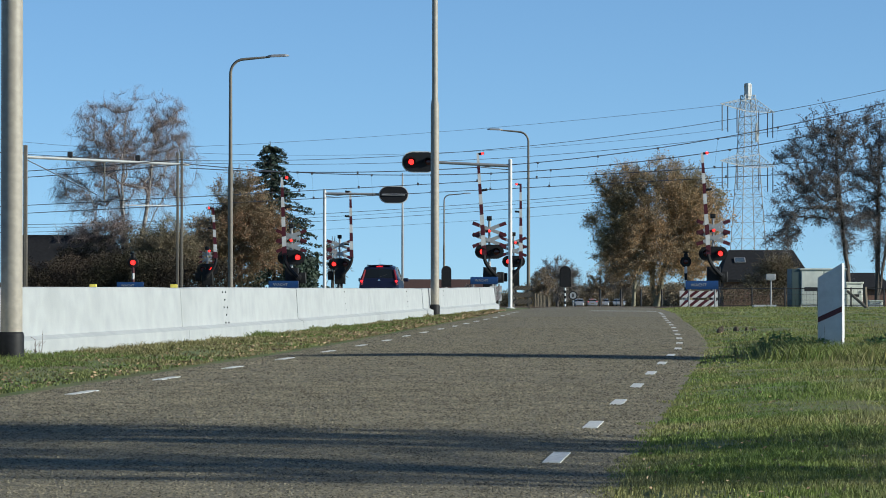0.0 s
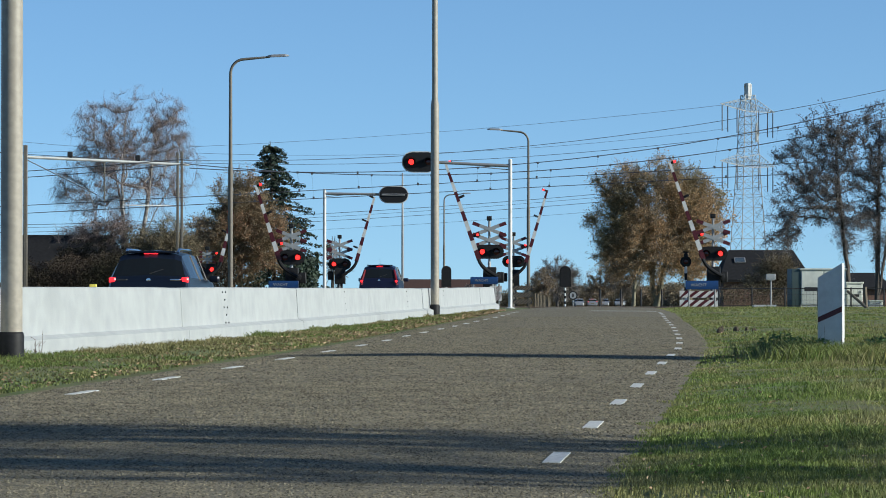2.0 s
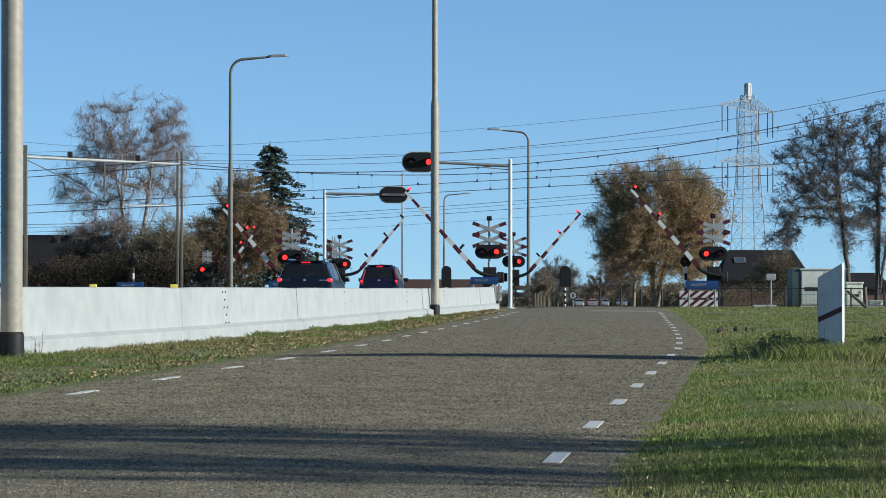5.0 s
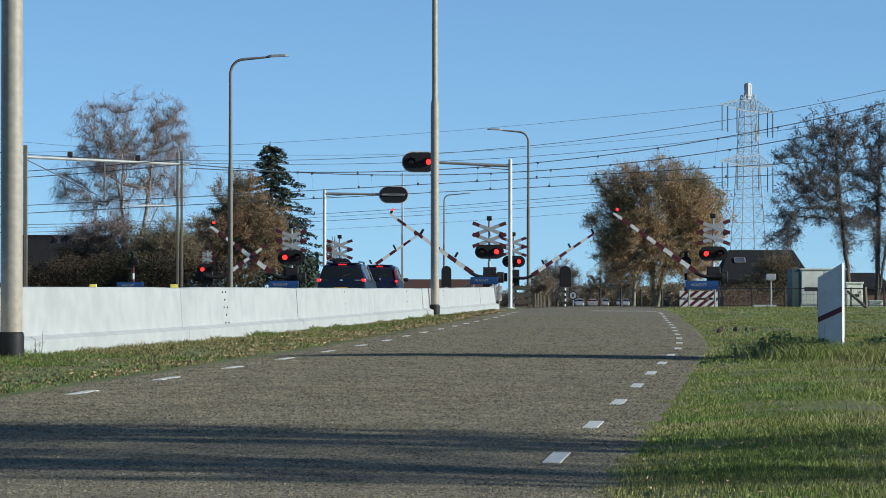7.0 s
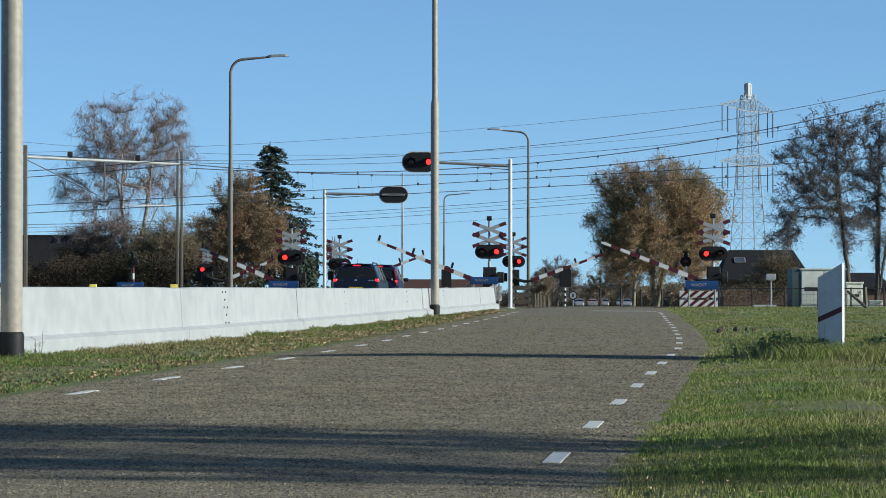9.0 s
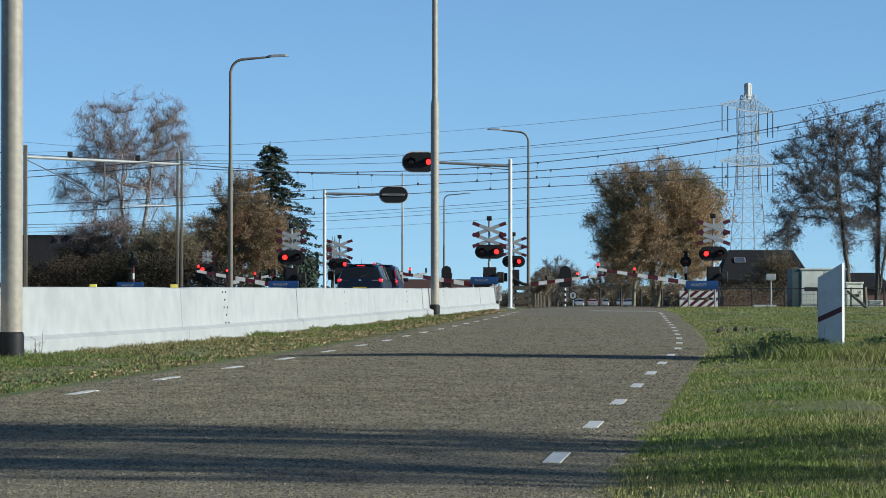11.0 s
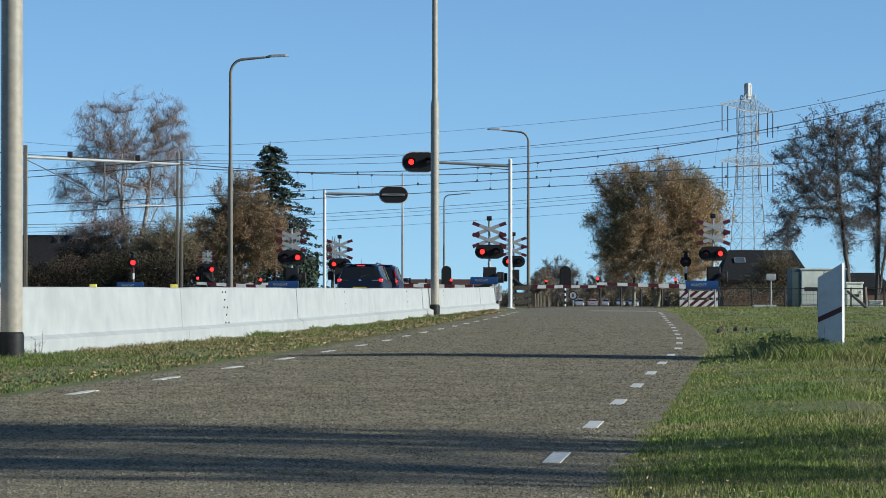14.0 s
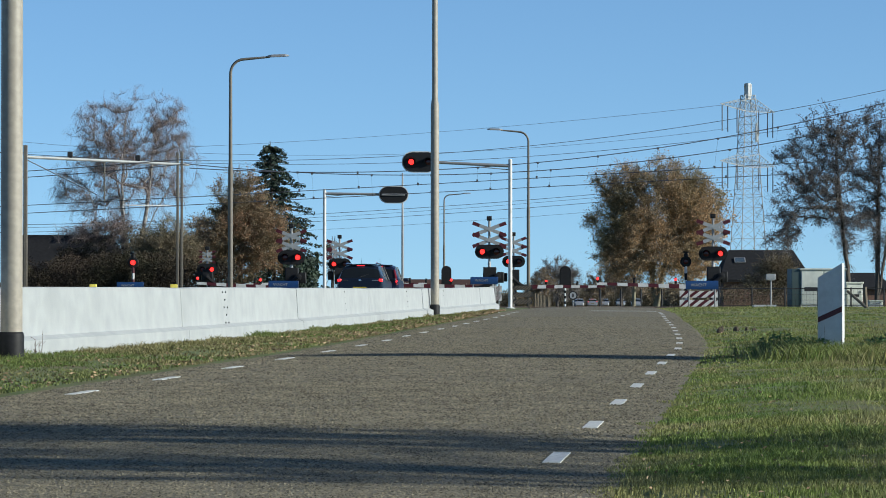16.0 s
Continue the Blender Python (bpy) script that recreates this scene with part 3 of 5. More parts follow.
def striped_screen(x, y, z0, z1, w, mats, label, rows=2):
    s = thing("striped_screen", pose(x, y, 0), label, "warning screen", "warning screens")
    g = gz(x, y)
    for sx in (-w / 2 + 0.12, w / 2 - 0.12):
        part("leg", Shape().box(sx - 0.04, sx + 0.04, 0.03, 0.10, g - 0.05, z1 + 0.05, 0, 0.01), WOOD if mats[0] is not WHITE else STEEL, s)
    hh = (z1 - z0) / rows
    for r in range(rows):
        a, b = z0 + hh * r + 0.05, z0 + hh * (r + 1) - 0.05
        n = 4 if mats[0] is WHITE else 7
        step = w / n
        sk = (b - a) * 1.25
        board = part("board", Shape().box(-w / 2, w / 2, -0.004, 0.026, a, b, 0), mats[0], s, "board with slanting stripes", smooth=False)
        for i in range(n):
            u0, u1 = -w / 2 + step * i, -w / 2 + step * (i + 0.5)
            lo = [(max(-w / 2, min(w / 2, q)), zz) for q, zz in ((u0 - sk * .3, a + .004), (u1 - sk * .3, a + .004), (u1 + sk * .7, b - .004), (u0 + sk * .7, b - .004))]
            if lo[1][0] - lo[0][0] > 0.02:
                part("stripe", Shape().plate(lo, -0.010, -0.0045), mats[1], board, smooth=False)


striped_screen(10.70, 137.2, 0.65, 1.41, 1.60, [WHITE, RED], "red and white striped warning boards on grey legs")
striped_screen(3.33, 139.6, 0.77, 1.64, 0.95, [DARKGREY, WOOD], "dark slatted screen with weathered stripes beside the gantry", 3)
striped_screen(2.22, 137.4, 0.89, 1.62, 0.5, [WHITE, RED], "small red and white striped board at the barrier end")


def banded_post(parent, x0, h, r, mats, bands=6):
    s = Shape()
    for i in range(bands):
        s.tube((x0, 0, h * i / bands), (x0, 0, h * (i + 1) / bands), r, r, 12, i % 2)
    return part("post", s, mats, parent, "banded post")


def path_signal(x, y, zc, label, lit, r=0.24):
    g = gz(x, y)
    p = thing("path_signal", pose(x, y, g), label, "path signal", "path signals")
    banded_post(p, 0, zc - g - r * 0.8, 0.06, [BLACK if not lit else WHITE, WHITE if not lit else RED])
    head = part("lamp_board", Shape().lathe([(r, 0.02), (r, -0.03), (r * 0.9, -0.05)], 20, "y"), BLACK, p, "round black lamp board", pose(0, 0, zc - g))
    part("bell", Shape().lathe([(0.09, r), (0.09, r + 0.12), (0.05, r + 0.16), (0.14, r + 0.17), (0.14, r + 0.22)], 12), BLACK, p, "black bell on top", pose(0, 0, zc - g - 0.03))
    part("hood", hood(0.15, 0.2), BLACK, head, "black lamp hood", pose(0, -0.045, 0))
    part("lens", Shape().lathe([(0.11, 0), (0.11, -0.02), (0.06, -0.03)], 14, "y"), LENS, head, "dark red lens", pose(0, -0.048, 0))
    if lit:
        part("lamp_case", Shape().lathe([(0.14, 0.02), (0.14, 0.24), (0.08, 0.28)], 14, "y"), BLACK, head, "black lamp case")
        disc("lit_lens", 0.11, head, pose(0, -0.09, 0), 1, back=0.22)


path_signal(10.25, 138.4, 2.60, "black round path signal on a black and white post", False)
path_signal(-13.28, 140.5, 2.58, "path signal with red lamp on a red and white post", True)


def arch_board(x, y, z0, z1, w, label, sign):
    g = gz(x, y)
    p = thing("signal_screen", pose(x, y, g), label, "signal board", "arched signal boards")
    banded_post(p, 0, z0 - g + 0.1, 0.05, [WHITE, BLACK], 8)
    pts = [(-w / 2, z0 - g), (w / 2, z0 - g)]
    for i in range(13):
        a = math.pi * i / 12
        pts.append((w / 2 * math.cos(a), z1 - g - w / 2 + w / 2 * math.sin(a)))
    part("board", Shape().plate(pts, -0.05, -0.02), BLACK, p, "black arched board", smooth=False)


arch_board(6.41, 172.0, 1.67, 2.77, 0.60, "black arched signal board on a banded post", True)
arch_board(0.17, 165.0, 1.64, 2.70, 0.50, "black arched signal board behind the barrier", False)


def round_sign(x, y, zc, r, label):
    g = gz(x, y)
    p = thing("road_sign", pose(x, y, g), label, "road sign")
    part("post", Shape().tube((0, 0, -0.1), (0, 0, zc - g + r), 0.03, 0.03, 10), STEEL, p)
    part("rim", Shape().lathe([(r, 0.0), (r, -0.02)], 20, "y"), DARKGREY, p, "dark rim", pose(0, -0.035, zc - g))
    part("face", Shape().lathe([(r * 0.74, 0.0), (r * 0.74, -0.008)], 20, "y"), SHEET, p, "white face", pose(0, -0.057, zc - g))
    part("bar", Shape().box(-0.035, 0.035, -0.072, -0.067, zc - g - r * 0.4, zc - g + r * 0.4), BLACK, p, "dark symbol bar")


round_sign(7.53, 190.0, 1.25, 0.26, "small round road sign with dark rim past the crossing")


def beacon():
    x, y = 5.03, 42.5
    g = gz(x, y)
    b = thing("distance_beacon", pose(x, y, g, 0, 0, -24), "white distance beacon with one red slanting stripe in grass", "beacon")
    z0, z1 = -0.01, 1.13
    w = 0.165
    pts = [(-w, z0), (w, z0), (w, z1 + 0.05), (-w, z1 - 0.14)]
    face = part("panel", Shape().plate(pts, -0.05, 0.05), WHITE, b, "white metal panel", smooth=False)
    part("stripe", Shape().plate([(-w + .004, 0.41), (w - .004, 0.55), (w - .004, 0.62), (-w + .004, 0.48)], -0.056, -0.051), RED, b, "red slanting stripe", smooth=False)
    part("foot", Shape().box(-0.03, 0.03, -0.025, 0.025, -0.2, z0 + 0.05), STEEL, b)


beacon()


# ---- cars ----
PAINT_A = mat("dark_blue_car_paint", (0.008, 0.012, 0.022), (0.007, 0.010, 0.02), 0.28, 30, 2, spec=0.3)
PAINT_B = mat("deep_violet_blue_car_paint", (0.010, 0.012, 0.032), (0.009, 0.011, 0.028), 0.28, 30, 2, spec=0.3)
PAINT_C = mat("grey_car_paint", (0.34, 0.345, 0.35), (0.30, 0.305, 0.31), 0.3, 30, 2, metal=0.4)
GLASS = mat("tinted_car_glass", (0.012, 0.015, 0.018), (0.012, 0.014, 0.016), 0.1, 10, 2, spec=0.18)
TYRE = mat("tyre_rubber", (0.02, 0.02, 0.02), (0.03, 0.03, 0.03), 0.9, 30, 3)
TRIM = mat("black_plastic", (0.02, 0.02, 0.022), (0.03, 0.03, 0.03), 0.6, 20, 3)
CHROME = mat("chrome", (0.7, 0.7, 0.7), (0.65, 0.65, 0.65), 0.15, 10, 2, metal=1.0)
PLATE = mat("yellow_number_plate", (0.55, 0.42, 0.03), (0.5, 0.38, 0.03), 0.5, 10, 2)


def car(label, paint, length, width, height, tall_lights):
    c = thing("car", Matrix.Identity(4), label, "car", "cars")
    hw = width / 2
    # stations along the car: y, half width, sill, shoulder, top, half width of the top
    L = length
    st = [(0.00, .86, .42, .66, .70, .80), (0.04, .95, .30, .88, .92, .86), (0.10, .98, .24, .98, 1.06, .84), (0.27, 1.0, .22, 1.01, height - .17, .735), (0.42, 1.0, .22, 1.01, height - .05, .70),
          (1.1, 1.0, .20, 1.0, height, .69), (L * .5, 1.0, .20, .98, height - .02, .68), (L * .60, 1.0, .20, .97, height - .12, .67), (L * .77, .99, .20, .95, 1.02, .76), (L * .90, .95, .22, .84, .86, .72), (L * .975, .86, .26, .68, .70, .66), (L, .74, .36, .56, .58, .6)]
    rings = []
    for y, w, sill, sh, top, tw in st:
        W, T = hw * w, hw * tw
        cab = top - sh > 0.12
        rings.append([(W * .90, y, sill), (W, y, sill + .14), (W, y, (sill + sh) / 2 + .06), (W * .97, y, sh), (T + (W - T) * (.14 if cab else .3), y, top - (.07 if cab else .02)), (T * .82, y, top - .018), (0, y, top + (.022 if cab else .008))])
    body, sides, back, front = Shape(), {1: Shape(), -1: Shape()}, Shape(), Shape()
    for sx in (1, -1):
        for i in range(len(rings) - 1):
            for j in range(6):
                q = [rings[i][j], rings[i + 1][j], rings[i + 1][j + 1], rings[i][j + 1]]
                q = [(sx * p[0], p[1], p[2]) for p in q]
                if sx < 0:
                    q.reverse()
                tgt = body
                if j == 3 and 3 <= i <= 7:
                    tgt = sides[sx]
                elif j >= 4 and i in (2, 3):
                    tgt = back if i == 2 else body
                elif j >= 4 and i == 7:
                    tgt = front
                tgt.add(q, [(0, 1, 2, 3)])
        # ends
        for k in (0, -1):
            r = [(sx * p[0], p[1], p[2]) for p in rings[k]]
            body.add(r + [(0, r[0][1], r[0][2])], [tuple(range(8))])
    under = [(sx * r[0][0], r[0][1], r[0][2]) for sx in (1, -1) for r in rings]
    n = len(rings)
    body.add(under, [(i, i + 1, n + i + 1, n + i) for i in range(n - 1)])
    bd = part("body", body, paint, c)
    for sx in (1, -1):
        part("side_window", sides[sx], GLASS, c, "dark tinted side window band")
    part("rear_window", back, GLASS, c, "dark tinted rear window")
    part("windscreen", front, GLASS, c, "sloping windscreen")
    for sx in (1, -1):
        for yy in (L * .37, L * .585):
            part("pillar", Shape().tube((sx * hw * .975, yy, .95), (sx * hw * .735, yy - .06, height - .09), .026, .02, 6), TRIM, c)
        lamp = Shape()
        if tall_lights:
            for a, b in (((.86, .05, .78), (.84, .11, .98)), ((.84, .11, .98), (.72, .29, height - .22))):
                lamp.tube((sx * hw * a[0], a[1] - .01, a[2]), (sx * hw * b[0], b[1] - .02, b[2]), .065, .05, 8)
        else:
            lamp.box(min(sx * hw * .80, sx * hw * .97), max(sx * hw * .80, sx * hw * .97), .045, .2, .90, 1.02, 0, .03)
        part("tail_lamp", lamp, RIB if tall_lights else BRAKE, c, "red tail lamp")
        if not tall_lights:
            part("reversing_lamp", Shape().box(min(sx * hw * .52, sx * hw * .78), max(sx * hw * .52, sx * hw * .78), .055, .14, .945, .985, 0, .012), CHROME if sx > 0 else TRIM, c, "clear lamp and bright trim")
            part("roof_rail", Shape().path([(sx * hw * .63, .52, height - .04), (sx * hw * .64, .66, height + .03), (sx * hw * .64, L * .48, height + .025), (sx * hw * .63, L * .52, height - .04)], [.03] * 4, 8), CHROME, c, "grey roof rail")
        else:
            part("brake_bulb", Shape().lathe([(.055, 0), (.055, -.03), (.02, -.045)], 10, "y"), BRAKE, c, "lit brake lamp", pose(sx * hw * .855, .02, .93))
            part("glint", Shape().lathe([(.05, 0), (.05, -.03), (.02, -.045)], 10, "y"), CHROME, c, "clear reversing lamp", pose(sx * hw * .86, .06, .80))
        m = part("mirror", Shape().box(-.11, .11, -.06, .07, -.07, .07, 0, .03), paint, c, "", pose(sx * (hw + .10), L * .66, 1.0))
        for yy in (L * .19, L * .80):
            wh = part("wheel", Shape().lathe([(.20, -.10), (.30, -.11), (.315, -.06), (.315, .06), (.30, .11), (.20, .10)], 20, "x"), TYRE, c, "black tyre", pose(sx * (hw - .10), yy, .315))
            part("rim", Shape().lathe([(.20, -.085), (.18, .0), (.20, .085)], 14, "x"), STEEL, wh)
    part("top_brake_lamp", Shape().box(-.15, .15, .318, .40, height - .072, height - .052, 0, .006), BRAKE, c, "lit upper brake lamp")
    part("spoiler", Shape().box(-hw * .62, hw * .62, .33, .62, height - .045, height - .005, 0, .015), paint, c)
    pz = 0.42 if tall_lights else 0.60
    part("number_plate", Shape().box(-.26, .26, -.06 if tall_lights else -.002, .03, pz, pz + .11, 0, .006), PLATE, c, "yellow plate with dark bar")
    part("plate_bar", Shape().box(-.20, .20, -.066 if tall_lights else -.006, -.061 if tall_lights else -.0025, pz + .03, pz + .08), BLACK, c, "dark unreadable bar")
    part("bumper", Shape().box(-hw * .88, hw * .88, -.05, .10, .34, .56, 0, .04), TRIM if tall_lights else paint, c)
    part("badge", Shape().lathe([(.05, 0), (.05, -.012), (.03, -.016)], 12, "y"), CHROME, c, "round bright badge", pose(0, .06, .96))
    part("wiper", Shape().tube((0.02, .11, 1.10), (.32, .17, 1.2), .012, .008, 6), TRIM, c)
    part("aerial", Shape().tube((0, .62, height), (0, .52, height + .22), .006, .004, 5), TRIM, c)
    return c


CAR_MOVING = car("dark blue estate car with lit brake lamps braking towards the crossing", PAINT_A, 4.35, 1.80, 1.60, False)
CAR_WAITING = car("dark blue small hatchback waiting with lit tall tail lamps", PAINT_B, 3.6, 1.64, 1.60, True)
CAR_WAITING.matrix_basis = pose(LANE(132.3) + 0.05, 132.3, gz(LANE(132.3), 132.3) + 0.02, 0, 0, -3.5)
FAR = car("far grey car driving towards the crossing", PAINT_C, 4.2, 1.75, 1.5, False)
FAR_STAND = []
for fx, fy, turn in ((24.4, 590, 180), (27.0, 592, -3), (30.0, 610, 178), (34.1, 630, 178)):
    FAR_STAND.append(copy_thing(FAR, pose(fx, fy, gz(fx, fy) + 0.02, 0, 0, turn)))
    FAR_STAND[-1]["label"] = "far car standing on the road past the crossing"


# ---- what moves ----
def motions():
    # the car brakes to a stop behind the waiting one
    run = [(0.0, 36.2), (0.5, 45.4), (0.8, 51.0), (1.2, 58.2), (1.5, 63.2), (2.0, 71.2), (2.5, 78.2), (3.0, 84.5), (3.5, 90.0), (4.2, 96.4), (5.2, 105.6), (6.3, 113.2), (7.0, 116.7), (7.8, 120.2), (8.4, 122.3), (9.0, 124.0), (9.6, 125.2), (10.6, 126.2), (16.0, 126.2)]
    aside = smooth_line([(30, 0.0), (115, 0.0), (126.2, -0.19)])
    walk(CAR_MOVING, [(t, pose(LANE(y) + aside(y), y, gz(LANE(y), y) + 0.02, 0, 0, -5.0)) for t, y in run])
    walk(FAR, [(t, pose(33.99 - t * 0.12, 640 - t * 6.0, gz(70, 600) + 0.02, 0, 0, 177)) for t in (0.0, 8.0, 16.0)])
    near = [(0, 81), (0.5, 77.8), (1, 72.6), (1.5, 69), (2.5, 61.5), (3.5, 53.6), (7, 30.3), (8, 24.2), (9, 16.5), (10.2, 9), (11.3, 1.0), (12, -3.4), (16, -3.4)]
    far = [(0, 84.5), (0.5, 82), (1, 77), (1.5, 72), (2.5, 63.5), (3.5, 55), (7, 28), (8, 21), (9, 14), (10.2, 7), (11.3, -1), (12, -5.6), (16, -5.6)]
    quick = [(t, a - {8: 2.2, 9: 0.7, 10.2: 1.0}.get(t, 0)) for t, a in near]
    for k, (arm, px, pz, way) in enumerate(ARMS):
        rows = quick if k == 1 else near if way < 0 else far
        walk(arm, [(t, pose(px, -0.27, pz, 0, -way * a, 0)) for t, a in rows])
    for lamp, phase, at, back, dark in NIGHT:
        walk(lamp, rows_blink(phase, at, back, dark))


# ---- plants ----
BARK = mat("dark_bark", (0.085, 0.07, 0.055), (0.05, 0.042, 0.035), 0.9, 6, 6, 0.4)
OAKBARK = mat("greenish_grey_bark", (0.20, 0.18, 0.12), (0.12, 0.11, 0.075), 0.9, 5, 6, 0.4)
BIRCHBARK = mat("pale_birch_bark", (0.50, 0.47, 0.42), (0.16, 0.14, 0.12), 0.8, 3.5, 6, 0.2)
TWIG_RED = mat("reddish_twigs", (0.22, 0.165, 0.15), (0.15, 0.12, 0.11), 0.9, 3, 3, rand=0.3, island=True)
TWIG_OAK = mat("olive_brown_twigs", (0.26, 0.21, 0.13), (0.16, 0.13, 0.08), 0.9, 3, 3, rand=0.35, island=True)
LEAF_OAK = mat("autumn_oak_leaves", (0.43, 0.265, 0.13), (0.34, 0.235, 0.135), 0.7, 0.5, 4, rand=0.3, island=True, spot=(0.24, 0.20, 0.10), spot_scale=0.25, through_light=0.35)
LEAF_BROWN = mat("russet_hornbeam_leaves", (0.33, 0.17, 0.095), (0.19, 0.145, 0.08), 0.75, 0.5, 4, rand=0.45, island=True, spot=(0.15, 0.135, 0.07), spot_scale=0.3, through_light=0.3)
TWIG_ALDER = mat("grey_alder_twigs", (0.10, 0.085, 0.078), (0.07, 0.06, 0.055), 0.9, 3, 3, rand=0.3, island=True)
LEAF_ALDER = mat("dark_alder_leaves", (0.115, 0.11, 0.115), (0.135, 0.12, 0.115), 0.75, 0.5, 4, rand=0.4, island=True, through_light=0.3)
NEEDLE = mat("dark_spruce_needles", (0.03, 0.05, 0.03), (0.02, 0.032, 0.022), 0.8, 0.8, 4, rand=0.4, island=True)
HEDGE = mat("dark_hedge_leaves", (0.045, 0.0413, 0.0255), (0.0562, 0.0413, 0.0315), 0.9, 0.4, 4, rand=0.22, island=True, spec=0.1, spot=(0.0338, 0.027, 0.0225), spot_scale=0.3)
BRUSH = mat("dull_brown_brush", (0.12, 0.09, 0.06), (0.085, 0.075, 0.045), 0.9, 0.5, 4, rand=0.45, island=True, spec=0.2, spot=(0.06, 0.05, 0.035), spot_scale=0.4)
FARLEAF = mat("far_tawny_woods", (0.256, 0.198, 0.128), (0.179, 0.154, 0.109), 0.9, 0.3, 4, rand=0.35, island=True, spec=0.2, spot=(0.154, 0.141, 0.109), spot_scale=0.12, through_light=0.45)
GRASS = mat("grass_blades", (0.10, 0.165, 0.025), (0.20, 0.20, 0.055), 0.7, 0.55, 6, rand=0.5, island=True, spot=(0.25, 0.215, 0.10), spot_scale=0.9, spot_lo=0.48, spot_hi=0.66, spot_amount=0.8, through_light=0.3)
STRAW = mat("pale_verge_grass", (0.16, 0.15, 0.055), (0.22, 0.19, 0.09), 0.75, 0.7, 6, rand=0.45, island=True, spot=(0.105, 0.15, 0.03), spot_scale=0.35, spot_lo=0.45, spot_hi=0.6, spot_amount=0.9, through_light=0.3)
TWIG_FAR = mat("far_grey_twigs", (0.20, 0.18, 0.165), (0.15, 0.135, 0.125), 0.9, 3, 3, rand=0.3, island=True)
LEAF_FAR = mat("far_tawny_leaves", (0.26, 0.185, 0.11), (0.20, 0.155, 0.10), 0.8, 0.5, 4, rand=0.3, island=True, through_light=0.3)
WEED = mat("dark_green_weed_leaves", (0.065, 0.125, 0.035), (0.09, 0.15, 0.045), 0.7, 2, 3, rand=0.4, island=True, through_light=0.25)
HEAP = mat("dark_loose_soil", (0.085, 0.0646, 0.0425), (0.051, 0.0408, 0.0272), 0.95, 14, 6, 0.6, 30)
LITTER = mat("fallen_leaves", (0.26, 0.19, 0.11), (0.19, 0.125, 0.065), 0.85, 2, 4, rand=0.5, island=True)


def limb(s, a, b, r0, r1, bend, n, sides):
    """A curved, tapering limb; returns points along it."""
    pts = []
    for i in range(n + 1):
        t = i / n
        p = a.lerp(b, t) + bend * (4 * t * (1 - t))
        pts.append(p)
    for i in range(n):
        s.tube(pts[i], pts[i + 1], r0 + (r1 - r0) * i / n, r0 + (r1 - r0) * (i + 1) / n, sides, 0, caps=False)
    return pts


def leaf_quad(s, p, size, rng, flat=0.0):
    d = Vector((rng.uniform(-1, 1), rng.uniform(-1, 1), rng.uniform(-1, 1) * (1 - flat))).normalized()
    e = d.orthogonal().normalized()
    e = (e * math.cos(rng.uniform(0, 6.28)) + d.cross(e) * math.sin(rng.uniform(0, 6.28))).normalized()
    a, b = d * size * rng.uniform(0.6, 1.3), e * size * rng.uniform(0.3, 0.6)
    s.add([p - a, p + b * 0.9, p + a, p - b], [(0, 1, 2, 3)])


